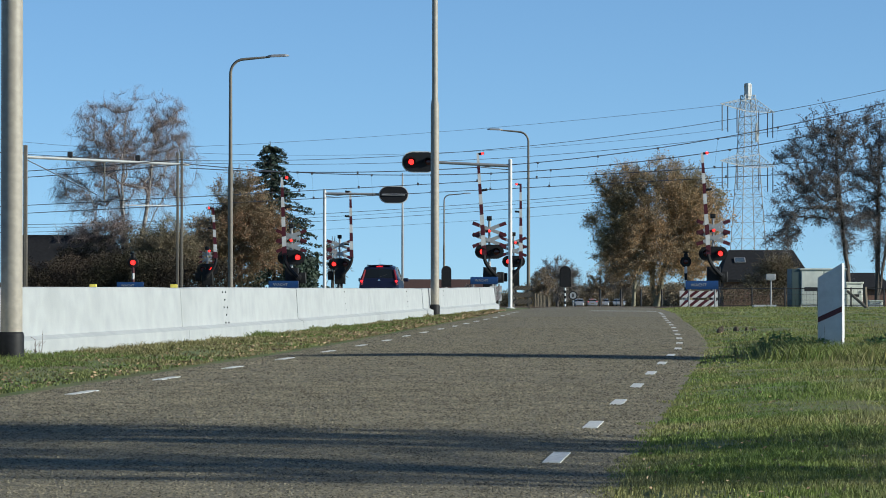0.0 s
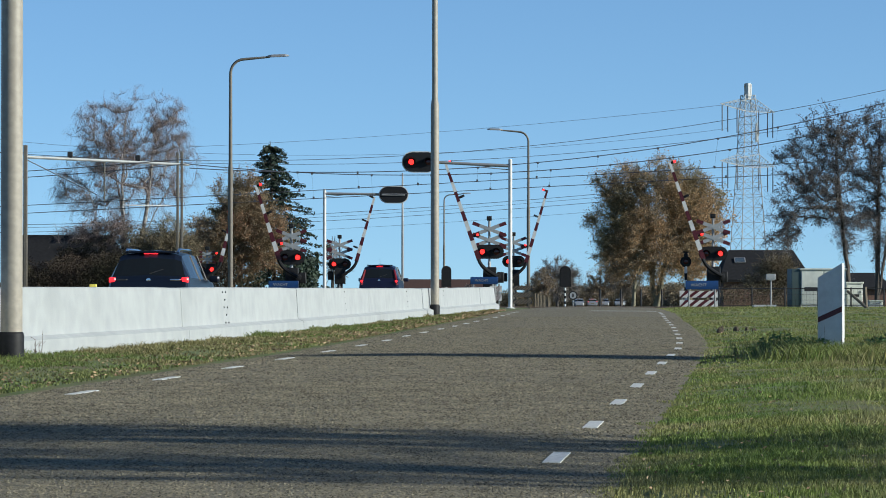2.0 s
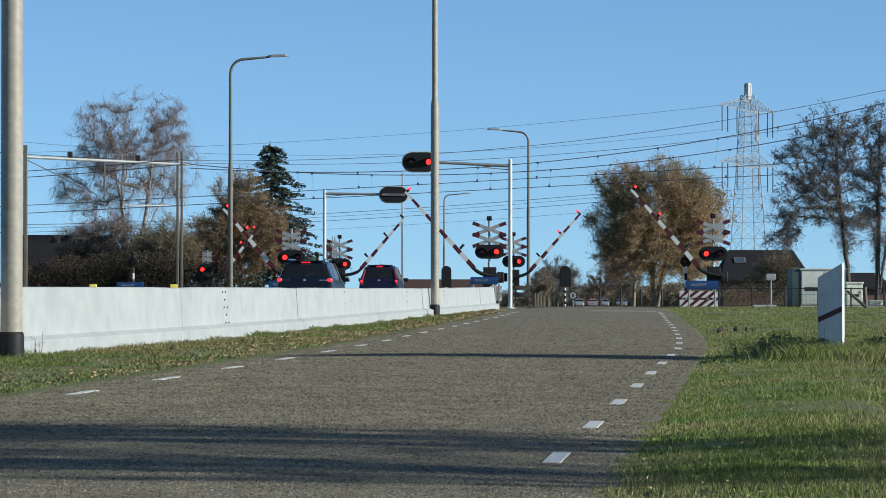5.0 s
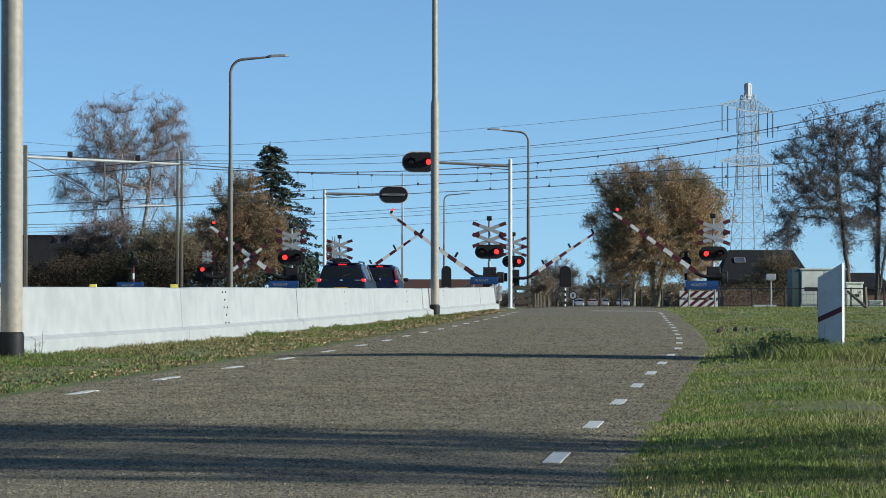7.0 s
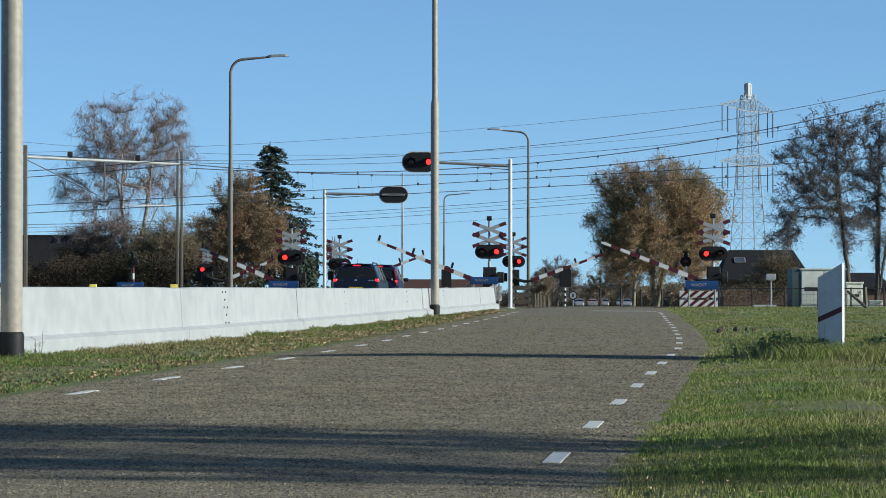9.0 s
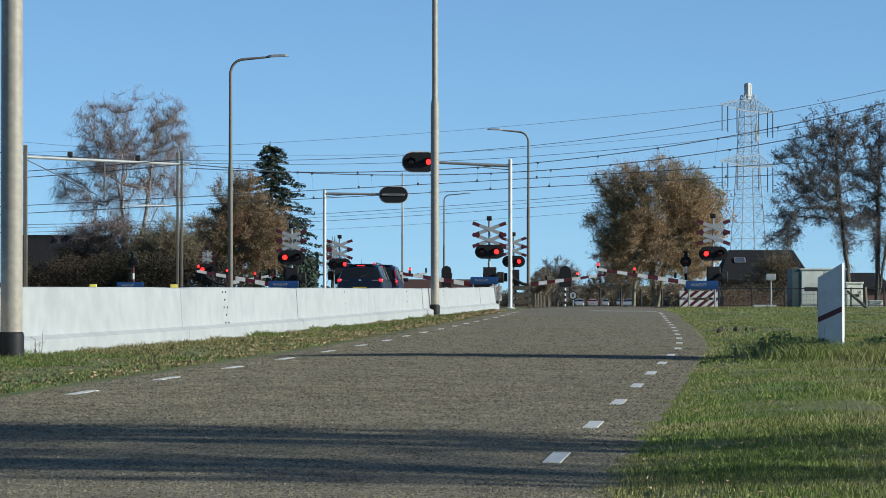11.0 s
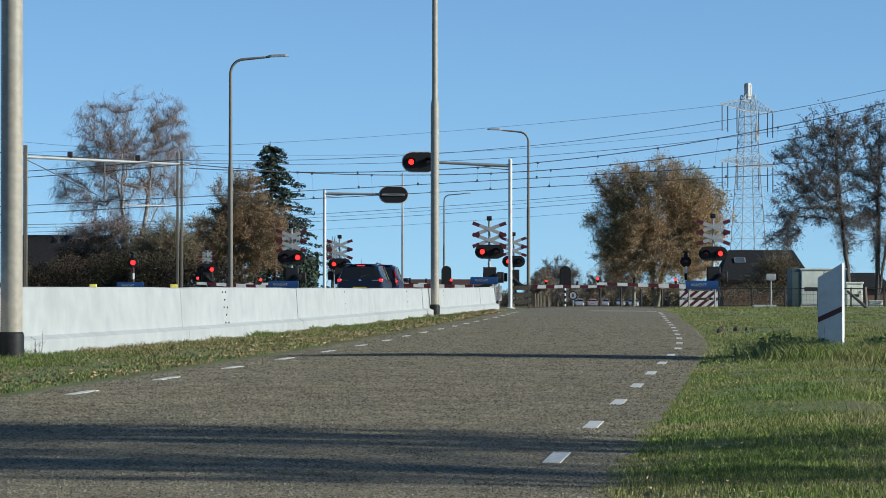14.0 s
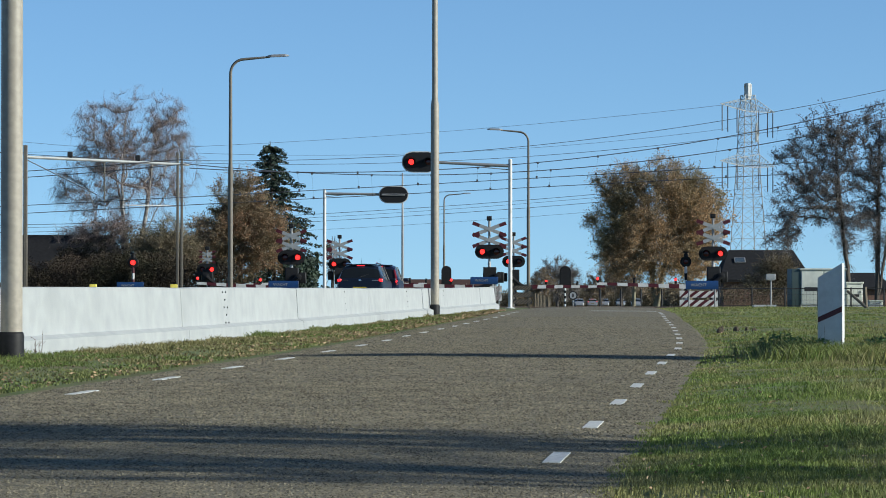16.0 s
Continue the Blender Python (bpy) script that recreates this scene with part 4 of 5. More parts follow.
def tree(name, x, y, top, half, base, label, bark, twig, leaf, seed, limbs=9, branches=9, twigs=7, leaves=0, leaf_size=0.2,
         trunk_r=0.2, droop=0.0, lean=0.0, stems=1, power=2.0, fork=0.25, twig_r=0.014, gaps=0.0, depth=1.0, twig_len=0.8, spread=0.3, crest=0.93, clusters=0, category="tree"):
    rng = random.Random(seed)
    g = gz(x, y)
    h = top - g
    t = thing(name, pose(x, y, g), label, category, "trees")
    wood, fine, foli = Shape(), Shape(), Shape()
    cz, rz = (base + h) / 2, (h - base) / 2

    def envelope(r):
        while True:
            v = Vector((rng.uniform(-1, 1), rng.uniform(-1, 1), rng.uniform(-1, 1)))
            if 0.05 < v.length <= 1:
                break
        v = v.normalized() * r
        taper = 1.0 - 0.25 * abs(v.z) ** power
        lump = 1.0 + 0.16 * noise.noise((v.x * 2.1 + seed, v.y * 2.1, v.z * 2.1))
        return Vector((v.x * half * taper * lump + lean * (0.5 + v.z * 0.5), v.y * half * depth * taper * lump, cz + v.z * rz * lump * 0.98))

    trunks = []
    for k in range(stems):
        off = Vector((rng.uniform(-.3, .3), rng.uniform(-.3, .3), 0)) * (stems > 1)
        tip = Vector((lean + rng.uniform(-1, 1) * spread * half * (stems > 1), rng.uniform(-.2, .2) * half * (stems > 1), h * crest))
        trunks.append(limb(wood, off + Vector((0, 0, -0.1)), tip, trunk_r, 0.035, Vector((rng.uniform(-.3, .3), 0, 0)), 8, 8))
    tips = []
    for k in range(limbs):
        tr = rng.choice(trunks)
        f = fork + (0.9 - fork) * (k + rng.random()) / limbs
        i = min(7, int(f * 8))
        a = tr[i].lerp(tr[i + 1], f * 8 - i)
        b = envelope(rng.uniform(0.5, 0.75))
        b.z = max(b.z, a.z + 0.1 * h * rng.random())
        p1 = limb(wood, a, b, trunk_r * 0.42 * (1.1 - f * 0.6), 0.03, Vector((rng.uniform(-.05, .05) * h, rng.uniform(-.04, .04) * h, rng.uniform(-.03, .05) * h)), 5, 5)
        for j in range(branches):
            u = rng.uniform(0.25, 1)
            i = min(4, int(u * 5))
            a2 = p1[i].lerp(p1[i + 1], u * 5 - i)
            b2 = a2 + (envelope(rng.uniform(0.75, 0.98)) - a2) * rng.uniform(0.35, 0.8)
            p2 = limb(fine, a2, b2, twig_r * 2.2, twig_r * 1.2, Vector((0, 0, rng.uniform(0, .03) * h)), 3, 4)
            for q in range(twigs):
                w = rng.uniform(0.2, 1)
                i = min(2, int(w * 3))
                a3 = p2[i].lerp(p2[i + 1], w * 3 - i)
                out = (a3 - Vector((lean * .5, 0, cz))).normalized()
                b3 = a3 + (out * 0.6 + Vector((rng.uniform(-1, 1), rng.uniform(-1, 1), rng.uniform(-.6, 1) - droop * 2.2)) * 0.7) * half * twig_len * rng.uniform(0.12, 0.26)
                limb(fine, a3, b3, twig_r, twig_r * 0.5, Vector((0, 0, 0.02 * h * droop)), 2, 3)
                tips.append((a3, b3))
    spots = rng.sample(tips, clusters) if clusters else tips
    for k in range(leaves):
        a, b = rng.choice(spots)
        if clusters:
            b = b + Vector((rng.gauss(0, .34), rng.gauss(0, .34), rng.gauss(0, .17)))
        p = a.lerp(b, rng.uniform(0.1, 1.1)) + Vector((rng.gauss(0, .16), rng.gauss(0, .16), rng.gauss(0, .16)))
        if gaps and noise.noise((p.x * 0.55 + seed, p.y * 0.55, p.z * 0.55)) < gaps - 0.5:
            continue
        leaf_quad(foli, p, leaf_size, rng)
    part("trunk", wood, bark, t)
    part("branchwork", fine, twig, t, "fine bare twigs")
    if leaves:
        part("crown", foli, leaf, t, "crown of small leaves", smooth=False)
    return t


def grown_tree(name, x, y, lobes, stems, label, bark, twig, leaf, seed, targets=500, twigs=14, twig_len=0.9, droop=0.0, leaves=0, leaf_size=0.08,
               shell=0.45, trunk_r=0.2, twig_r=0.009, clump=0.0, first=0.3, category="tree"):
    """A tree grown from its stems towards points in the lobes of its crown; limbs thicken with what they carry."""
    rng = random.Random(seed)
    g = gz(x, y)
    t = thing(name, pose(x, y, g), label, category, "trees")
    nodes, up, ends = [Vector((0, 0, -0.15))], [-1], []
    for sx, sz in stems:
        prev = 0
        n = max(4, int(sz / 0.6))
        sway = Vector((rng.uniform(-.05, .05), rng.uniform(-.06, .06), 0)) * sz
        for i in range(1, n + 1):
            f = i / n
            p = Vector((sx * f ** 1.35, rng.uniform(-.03, .03), sz * f)) + sway * math.sin(math.pi * f) + Vector((rng.uniform(-.05, .05), 0, 0))
            nodes.append(p)
            up.append(prev)
            prev = len(nodes) - 1
        ends.append(prev)
    low = min(c[1] - c[3] for c in lobes)
    open_from = [k for k, p in enumerate(nodes) if p.z > first * max(q[1] for q in stems)]
    area = [c[2] * c[3] for c in lobes]
    goals = []
    for k in range(targets):
        cx, cz, rx, rz = rng.choices(lobes, area)[0]
        v = Vector((rng.gauss(0, 1), rng.gauss(0, 1), rng.gauss(0, 1))).normalized() * (rng.random() ** shell)
        p = Vector((cx + v.x * rx, v.y * rx * 0.85, cz + v.z * rz))
        goals.append(p)
    heart = sum((nodes[k] for k in open_from), Vector()) / len(open_from)
    goals.sort(key=lambda p: (p - heart).length)
    spots = np.zeros((len(nodes) + targets * 14, 3))
    grown = list(open_from)
    live = len(grown)
    for k, n in enumerate(grown):
        spots[k] = nodes[n]
    for p in goals:
        q = np.array(p)
        d = spots[:live] - q
        cost = np.sqrt((d * d).sum(1)) + (0.75 - 0.5 * droop) * np.maximum(0, d[:, 2])
        b = grown[int(cost.argmin())]
        a = nodes[b]
        gap = (p - a).length
        way = (a - nodes[up[b]]).normalized() if up[b] >= 0 else Vector((0, 0, 1))
        mid = a + (way * 0.55 + Vector((0, 0, 0.25))) * gap * 0.5
        n = max(1, min(10, int(gap / 0.5)))
        prev = b
        for i in range(1, n + 1):
            f = i / n
            c = a * (1 - f) ** 2 + mid * (2 * f * (1 - f)) + p * f * f
            nodes.append(c + Vector((rng.uniform(-.04, .04), rng.uniform(-.04, .04), rng.uniform(-.04, .04))))
            up.append(prev)
            prev = len(nodes) - 1
            spots[live] = nodes[-1]
            grown.append(prev)
            live += 1
        ends.append(prev)
    load = [0.0] * len(nodes)
    for e in ends:
        load[e] += 1
    for k in range(len(nodes) - 1, 0, -1):
        load[up[k]] += load[k]
    rad = [max(0.012, trunk_r * (w / load[0]) ** 0.52) for w in load]
    wood, fine, foli = Shape(), Shape(), Shape()
    for k in range(1, len(nodes)):
        r0, r1 = min(rad[up[k]], rad[k] * 1.35), rad[k]
        tgt = wood if r1 > 0.03 else fine
        tgt.tube(nodes[up[k]], nodes[k], r0, r1, 8 if r1 > 0.09 else 5 if r1 > 0.03 else 3, 0, caps=False)
    for e in ends:
        for q in range(twigs):
            a = nodes[e]
            b = e
            for back in range(rng.choice((0, 0, 1, 2, 3))):
                b = max(up[b], 1)
            a = nodes[b].lerp(nodes[max(up[b], 0)], rng.random())
            out = (a - heart).normalized()
            v = out * 0.5 + Vector((rng.gauss(0, .6), rng.gauss(0, .6), rng.gauss(0.15, .45)))
            v = v.normalized() * twig_len * rng.uniform(0.45, 1.25)
            m = a + v * (0.5 - 0.1 * droop) + Vector((0, 0, 0.10 * twig_len * (1 - droop)))
            z = a + v * (1 - 0.35 * droop) - Vector((0, 0, droop * twig_len * rng.uniform(0.5, 1.25)))
            fine.tube(a, m, twig_r, twig_r * 0.8, 3, 0, caps=False)
            fine.tube(m, z, twig_r * 0.8, twig_r * 0.4, 3, 0, caps=False)
            for k in range(leaves):
                p = (a.lerp(m, rng.random()) if rng.random() < .4 else m.lerp(z, rng.random() * 1.1)) + Vector((rng.gauss(0, .09), rng.gauss(0, .09), rng.gauss(0, .09)))
                if clump and noise.noise((p.x * 0.8 + seed, p.y * 0.8, p.z * 1.3)) < clump - 0.5:
                    continue
                leaf_quad(foli, p, leaf_size, rng)
    part("trunk", wood, bark, t)
    part("branchwork", fine, twig, t, "fine bare twigs")
    if leaves:
        part("crown", foli, leaf, t, "crown of small leaves", smooth=False)
    return t


grown_tree("birch_tree", -21.88, 230, [(0.13, 12.97, 3.94, 2.69), (-3.20, 9.01, 2.33, 2.46), (2.84, 10.99, 2.15, 3.36), (-0.08, 9.21, 3.81, 3.13), (-1.95, 11.98, 2.69, 2.69), (-4.66, 8.41, 0.98, 1.34), (2.42, 13.17, 1.57, 2.01)], [(-0.40, 13.22), (1.59, 11.83), (-1.27, 10.24), (2.70, 8.66)], "tall bare birch with pale trunks and drooping reddish twigs", BIRCHBARK, TWIG_RED, None, 4, 800, 20, 1.0, 0.65, 0, 0.08, 0.36, 0.21, 0.0052)
grown_tree("hornbeam_tree", -13.30, 215, [(0.00, 6.75, 2.15, 2.59), (-0.93, 4.34, 2.22, 2.78), (1.67, 4.34, 2.22, 2.78), (0.56, 5.46, 2.96, 2.22)], [(-0.19, 8.42), (1.30, 6.20), (-1.30, 6.20)], "rounded tree with russet and olive autumn leaves", OAKBARK, TWIG_OAK, LEAF_BROWN, 5, 800, 15, 0.65, 0.0, 5, 0.058, 0.5, 0.16, 0.010, first=0.1)
grown_tree("hornbeam_tree", -16.41, 222, [(0.00, 4.51, 1.72, 2.30), (-0.77, 3.36, 2.10, 1.72), (1.15, 4.12, 1.53, 2.30)], [(-0.19, 6.04), (0.96, 5.27)], "lower rounded tree with dull olive twigs and few leaves", OAKBARK, TWIG_OAK, LEAF_BROWN, 6, 450, 16, 0.65, 0.0, 3, 0.058, 0.5, 0.14, 0.010, first=0.1)
grown_tree("oak_tree", 15.31, 235, [(-0.16, 7.65, 3.48, 3.40), (-3.12, 6.23, 1.82, 3.04), (2.84, 6.63, 1.62, 3.04), (-0.49, 4.41, 3.73, 2.43), (-2.31, 8.66, 2.03, 1.82), (1.74, 8.86, 2.03, 1.82), (2.55, 4.00, 1.62, 1.82), (-4.54, 6.43, 0.73, 0.65), (-4.05, 9.35, 0.65, 0.73), (-3.12, 3.80, 1.62, 1.82)], [(0.12, 8.86), (-1.50, 7.24), (1.54, 7.24), (-0.49, 8.05), (0.93, 8.46)], "broad round oak with brown autumn leaves beside the road", OAKBARK, TWIG_OAK, LEAF_OAK, 8, 1700, 11, 0.72, 0.0, 5, 0.064, 0.36, 0.30, 0.010, first=0.12)
grown_tree("alder_tree", 23.64, 190, [(-1.67, 10.14, 1.96, 1.64), (-2.98, 8.02, 1.70, 1.80), (-3.47, 5.56, 1.80, 1.80), (-1.51, 7.03, 1.96, 2.29), (-3.96, 3.92, 1.38, 0.92), (-0.52, 9.65, 1.15, 1.96), (-0.20, 4.74, 1.31, 1.47)], [(-1.44, 11.45), (-0.85, 9.32)], "leaning alder with thin dark leaf clumps by the fence", BARK, TWIG_ALDER, LEAF_ALDER, 11, 620, 11, 0.6, 0.15, 6, 0.055, 0.45, 0.17, 0.008, clump=0.37, first=0.2)
grown_tree("alder_tree", 25.98, 196, [(-0.10, 10.82, 1.42, 1.69), (-0.78, 7.61, 1.52, 2.53), (1.25, 8.97, 2.03, 3.38), (0.07, 4.91, 1.86, 1.86)], [(0.24, 12.01), (1.59, 9.64)], "upright alder with sparse dark leaves and bare limbs", BARK, TWIG_ALDER, LEAF_ALDER, 12, 480, 11, 0.6, 0.15, 6, 0.055, 0.45, 0.17, 0.008, clump=0.37, first=0.2)
grown_tree("bare_tree", 16.79, 480, [(0.00, 4.85, 3.31, 3.14), (-1.41, 3.77, 2.32, 2.48), (1.74, 3.77, 2.15, 2.48)], [(-0.17, 7.08), (1.08, 6.25)], "far round bare tree beyond the crossing", BARK, TWIG_FAR, None, 14, 380, 26, 0.8, 0.0, 0, 0.08, 0.5, 0.25, 0.016, first=0.15)
grown_tree("bare_tree", 13.96, 455, [(0.00, 3.85, 2.04, 2.20), (-1.33, 2.83, 1.57, 1.57)], [(-0.16, 5.18)], "far tawny tree beyond the crossing", BARK, TWIG_FAR, LEAF_FAR, 15, 160, 10, 0.6, 0.0, 4, 0.10, 0.5, 0.16, 0.014, first=0.15)
grown_tree("bare_tree", 21.56, 450, [(-0.16, 3.58, 2.17, 1.86), (-1.32, 2.42, 1.55, 1.24), (1.40, 3.97, 1.71, 2.17)], [(0.00, 4.74)], "far orange-brown roadside tree in the row", BARK, TWIG_FAR, LEAF_FAR, 19, 180, 10, 0.6, 0.0, 4, 0.10, 0.5, 0.18, 0.014, first=0.25)
grown_tree("bare_tree", 23.27, 430, [(0.00, 4.19, 2.22, 2.37), (1.63, 3.45, 1.93, 1.93)], [(0.00, 5.68)], "far brown roadside tree with a clear trunk", BARK, TWIG_FAR, LEAF_FAR, 20, 180, 10, 0.6, 0.0, 4, 0.10, 0.5, 0.2, 0.014, first=0.3)
grown_tree("brush_tree", -22.46, 214, [(0.00, 5.24, 2.21, 1.18), (-1.66, 4.69, 1.66, 0.81), (1.84, 4.69, 1.66, 1.29)], [(-0.18, 5.98), (1.11, 5.61)], "low twiggy brush behind the hedge", BARK, TWIG_RED, None, 25, 260, 16, 0.8, 0.2, 0, 0.08, 0.5, 0.10, 0.009, first=0.05)
grown_tree("brush_tree", -18.05, 212, [(0.00, 4.27, 1.64, 1.83), (1.10, 3.54, 1.83, 1.64), (-1.28, 3.91, 1.28, 1.64)], [(0.00, 5.55), (0.73, 5.00)], "dense twiggy brush beside the birch", BARK, TWIG_OAK, BRUSH, 26, 320, 16, 0.75, 0.0, 1, 0.06, 0.5, 0.10, 0.009, first=0.05)
grown_tree("brush_tree", 20.27, 200, [(0.00, 2.61, 1.10, 0.97), (-0.76, 1.75, 1.38, 1.03), (0.79, 1.92, 1.03, 1.03)], [(-0.07, 3.30), (0.62, 2.79)], "brown leafy brush tree in front of the barn", BARK, TWIG_OAK, BRUSH, 27, 240, 12, 0.55, 0.0, 3, 0.055, 0.5, 0.09, 0.008, first=0.1)
tree("oak_tree", 19.79, 262, 11.3, 4.8, 1.0, "orange-brown oak behind the crossing in the row", OAKBARK, TWIG_OAK, LEAF_OAK, 9, 20, 11, 9, 15000, 0.12, 0.2, 0.0, 0, 1, 2, 0.12, 0.014)
tree("oak_tree", 17.38, 300, 10.5, 4.4, 1.6, "brown oak further along the road row", OAKBARK, TWIG_OAK, LEAF_OAK, 10, 16, 9, 7, 6000, 0.16, 0.2, 0.0, 0, 1, 2, 0.15, 0.016, 0.3)
tree("bare_tree", -11.04, 330, 8.0, 2.2, 0.5, "thin bare tree behind the far gantry", BARK, TWIG_RED, None, 16, 9, 8, 7, 0, 0.2, 0.12, 0, 0, 2, 2, 0.2, 0.018)
tree("bare_tree", -7.89, 420, 4.9, 2.0, 0.5, "small far bare tree over the roofs", BARK, TWIG_RED, None, 17, 8, 7, 6, 0, 0.2, 0.12, 0, 0, 2, 2, 0.2, 0.025)
tree("bare_tree", 3.52, 400, 3.6, 1.6, 0.3, "small far bare tree behind the low houses", BARK, TWIG_RED, None, 18, 8, 7, 6, 0, 0.2, 0.12, 0, 0, 2, 2, 0.2, 0.025)
# trees beside the camera, whose shadows fall across the road
tree("roadside_tree", 20.5, 13.6, 13.2, 3.2, 8.2, "bare roadside tree that shades the road", BARK, BARK, None, 21, 15, 9, 6, 0, 0.2, 0.16, 0, 0, 2, 2, 0.3, 0.013)
tree("roadside_tree", 25.0, 11.0, 14.0, 3.6, 7.6, "bare roadside tree behind the verge", BARK, BARK, None, 22, 9, 6, 4, 0, 0.2, 0.16, 0, 0, 2, 2, 0.3, 0.013)
tree("roadside_tree", 21.5, 9.6, 13.6, 3.2, 8.4, "bare roadside tree close to the verge", BARK, BARK, None, 24, 14, 9, 6, 0, 0.2, 0.16, 0, 0, 2, 2, 0.3, 0.013)
tree("roadside_tree", 19.5, 35.4, 9.9, 1.25, 1.2, "slender roadside tree with narrow crown", BARK, BARK, LEAF_ALDER, 23, 16, 9, 6, 15000, 0.14, 0.16, 0, 0, 1, 2, 0.15, 0.02)


def spruce(x, y, top, half, seed):
    rng = random.Random(seed)
    g = gz(x, y)
    h = top - g
    t = thing("spruce_tree", pose(x, y, g), "dark ragged spruce with drooping branches and gaps", "tree", "trees")
    wood, foli = Shape(), Shape()
    limb(wood, Vector((0, 0, -0.1)), Vector((-0.35, 0, h)), 0.2, 0.02, Vector((0, 0, 0)), 8, 8)
    z = 0.6
    while z < h - 0.2:
        f = z / h
        for k in range(9):
            a = rng.uniform(0, 6.28)
            reach = half * (1 - f) ** 0.62 * rng.uniform(0.35, 1.2) + 0.2
            p0 = Vector((-0.35 * f, 0, z + rng.uniform(-.1, .1)))
            p1 = p0 + Vector((math.cos(a) * reach, math.sin(a) * reach, -0.22 * reach + rng.uniform(-.15, .15)))
            pts = limb(wood, p0, p1 + Vector((0, 0, 0.12)), 0.035, 0.012, Vector((0, 0, -0.06 * reach)), 3, 4)
            for q in range(int(34 * reach) + 12):
                u = rng.uniform(0.15, 1.02)
                p = p0.lerp(p1, u) + Vector((rng.gauss(0, .07), rng.gauss(0, .07), rng.gauss(0, .05) - 0.04))
                leaf_quad(foli, p, 0.13, rng, 0.3)
        z += rng.uniform(0.26, 0.42)
    part("trunk", wood, BARK, t)
    part("crown", foli, NEEDLE, t, "dark green needles", smooth=False)


spruce(-11.52, 225, 11.9, 4.9, 31)


def shrubs(name, boxes, material, label, seed, size, density):
    """Hedges and far woods: leaf clumps that fill lumpy mounds over stems."""
    rng = random.Random(seed)
    s = Shape()
    for x0, x1, y0, y1, h in boxes:
        n = int((x1 - x0) * density * h)
        for k in range(n):
            x, y = rng.uniform(x0, x1), rng.uniform(y0, y1)
            crest = h * (0.72 + 0.34 * noise.noise((x * 0.45, y * 0.3, seed)) + 0.14 * noise.noise((x * 1.6, y, seed)))
            z = crest * (rng.random() ** 0.7)
            leaf_quad(s, Vector((x, y, gz(x, y) + z)), size, rng)
        for k in range(int((x1 - x0) * 3)):
            x, y = rng.uniform(x0, x1), rng.uniform(y0, y1)
            g = gz(x, y)
            s.tube((x, y, g - .1), (x + rng.uniform(-.4, .4), y, g + h * rng.uniform(.3, .7)), .035, .012, 4, 0, caps=False)
    return tagged(part(name, s, material, smooth=False), label, "hedge", "", "stuff")


shrubs("hedge", [(-26.42, -17.19, 204, 209, 4.3), (-19.49, -12.98, 203, 207, 3.9), (-25.94, -17.22, 218, 224, 6.0)], HEDGE, "dense dark hedge and brushwood along the railway", 41, 0.07, 1000)
shrubs("hedge", [(-10.58, -8.27, 214, 219, 4.6)], NEEDLE, "dark green conifer shrubs below the spruce", 42, 0.15, 300)
shrubs("far_wood", [(16.7, 59.0, 656, 675, 5.2), (28.68, 37.37, 415, 430, 4.2), (-8.69, 18.21, 596, 610, 3.2)], FARLEAF, "far brown wood edge beyond the fields", 43, 0.22, 300)
shrubs("brushwood", [(16.67, 21.26, 195, 199, 1.7)], BRUSH, "dark brown brushwood in front of the barn", 44, 0.06, 500)
shrubs("far_wood", [(-420, -69.90, 556, 580, 5.5), (71.06, 380, 556, 580, 4.5), (-79.89, -7.06, 640, 660, 3.0)], HEDGE, "far dark wood on the horizon", 45, 0.7, 14)


def blades(name, spots, label, seed, material):
    """Grass: single bent blades, each with its own size and lean."""
    rng = np.random.default_rng(seed)
    vs, fs = [], []
    for x, y, z, hgt, w in spots:
        a = rng.uniform(0, 6.28)
        c, d = math.cos(a) * w, math.sin(a) * w
        b = rng.uniform(-.9, .9, 2) * hgt
        o = len(vs)
        vs += [(x - c, y - d, z - .01), (x + c, y + d, z - .01), (x + c * .7 + b[0] * .35, y + d * .7 + b[1] * .35, z + hgt * .6), (x - c * .7 + b[0] * .35, y - d * .7 + b[1] * .35, z + hgt * .6), (x + b[0], y + b[1], z + hgt)]
        fs += [(o, o + 1, o + 2, o + 3), (o + 3, o + 2, o + 4)]
    me = bpy.data.meshes.new(name)
    me.from_pydata(vs, [], fs)
    me.materials.append(material)
    return tagged(new(name, me), label, "grass", "", "stuff")


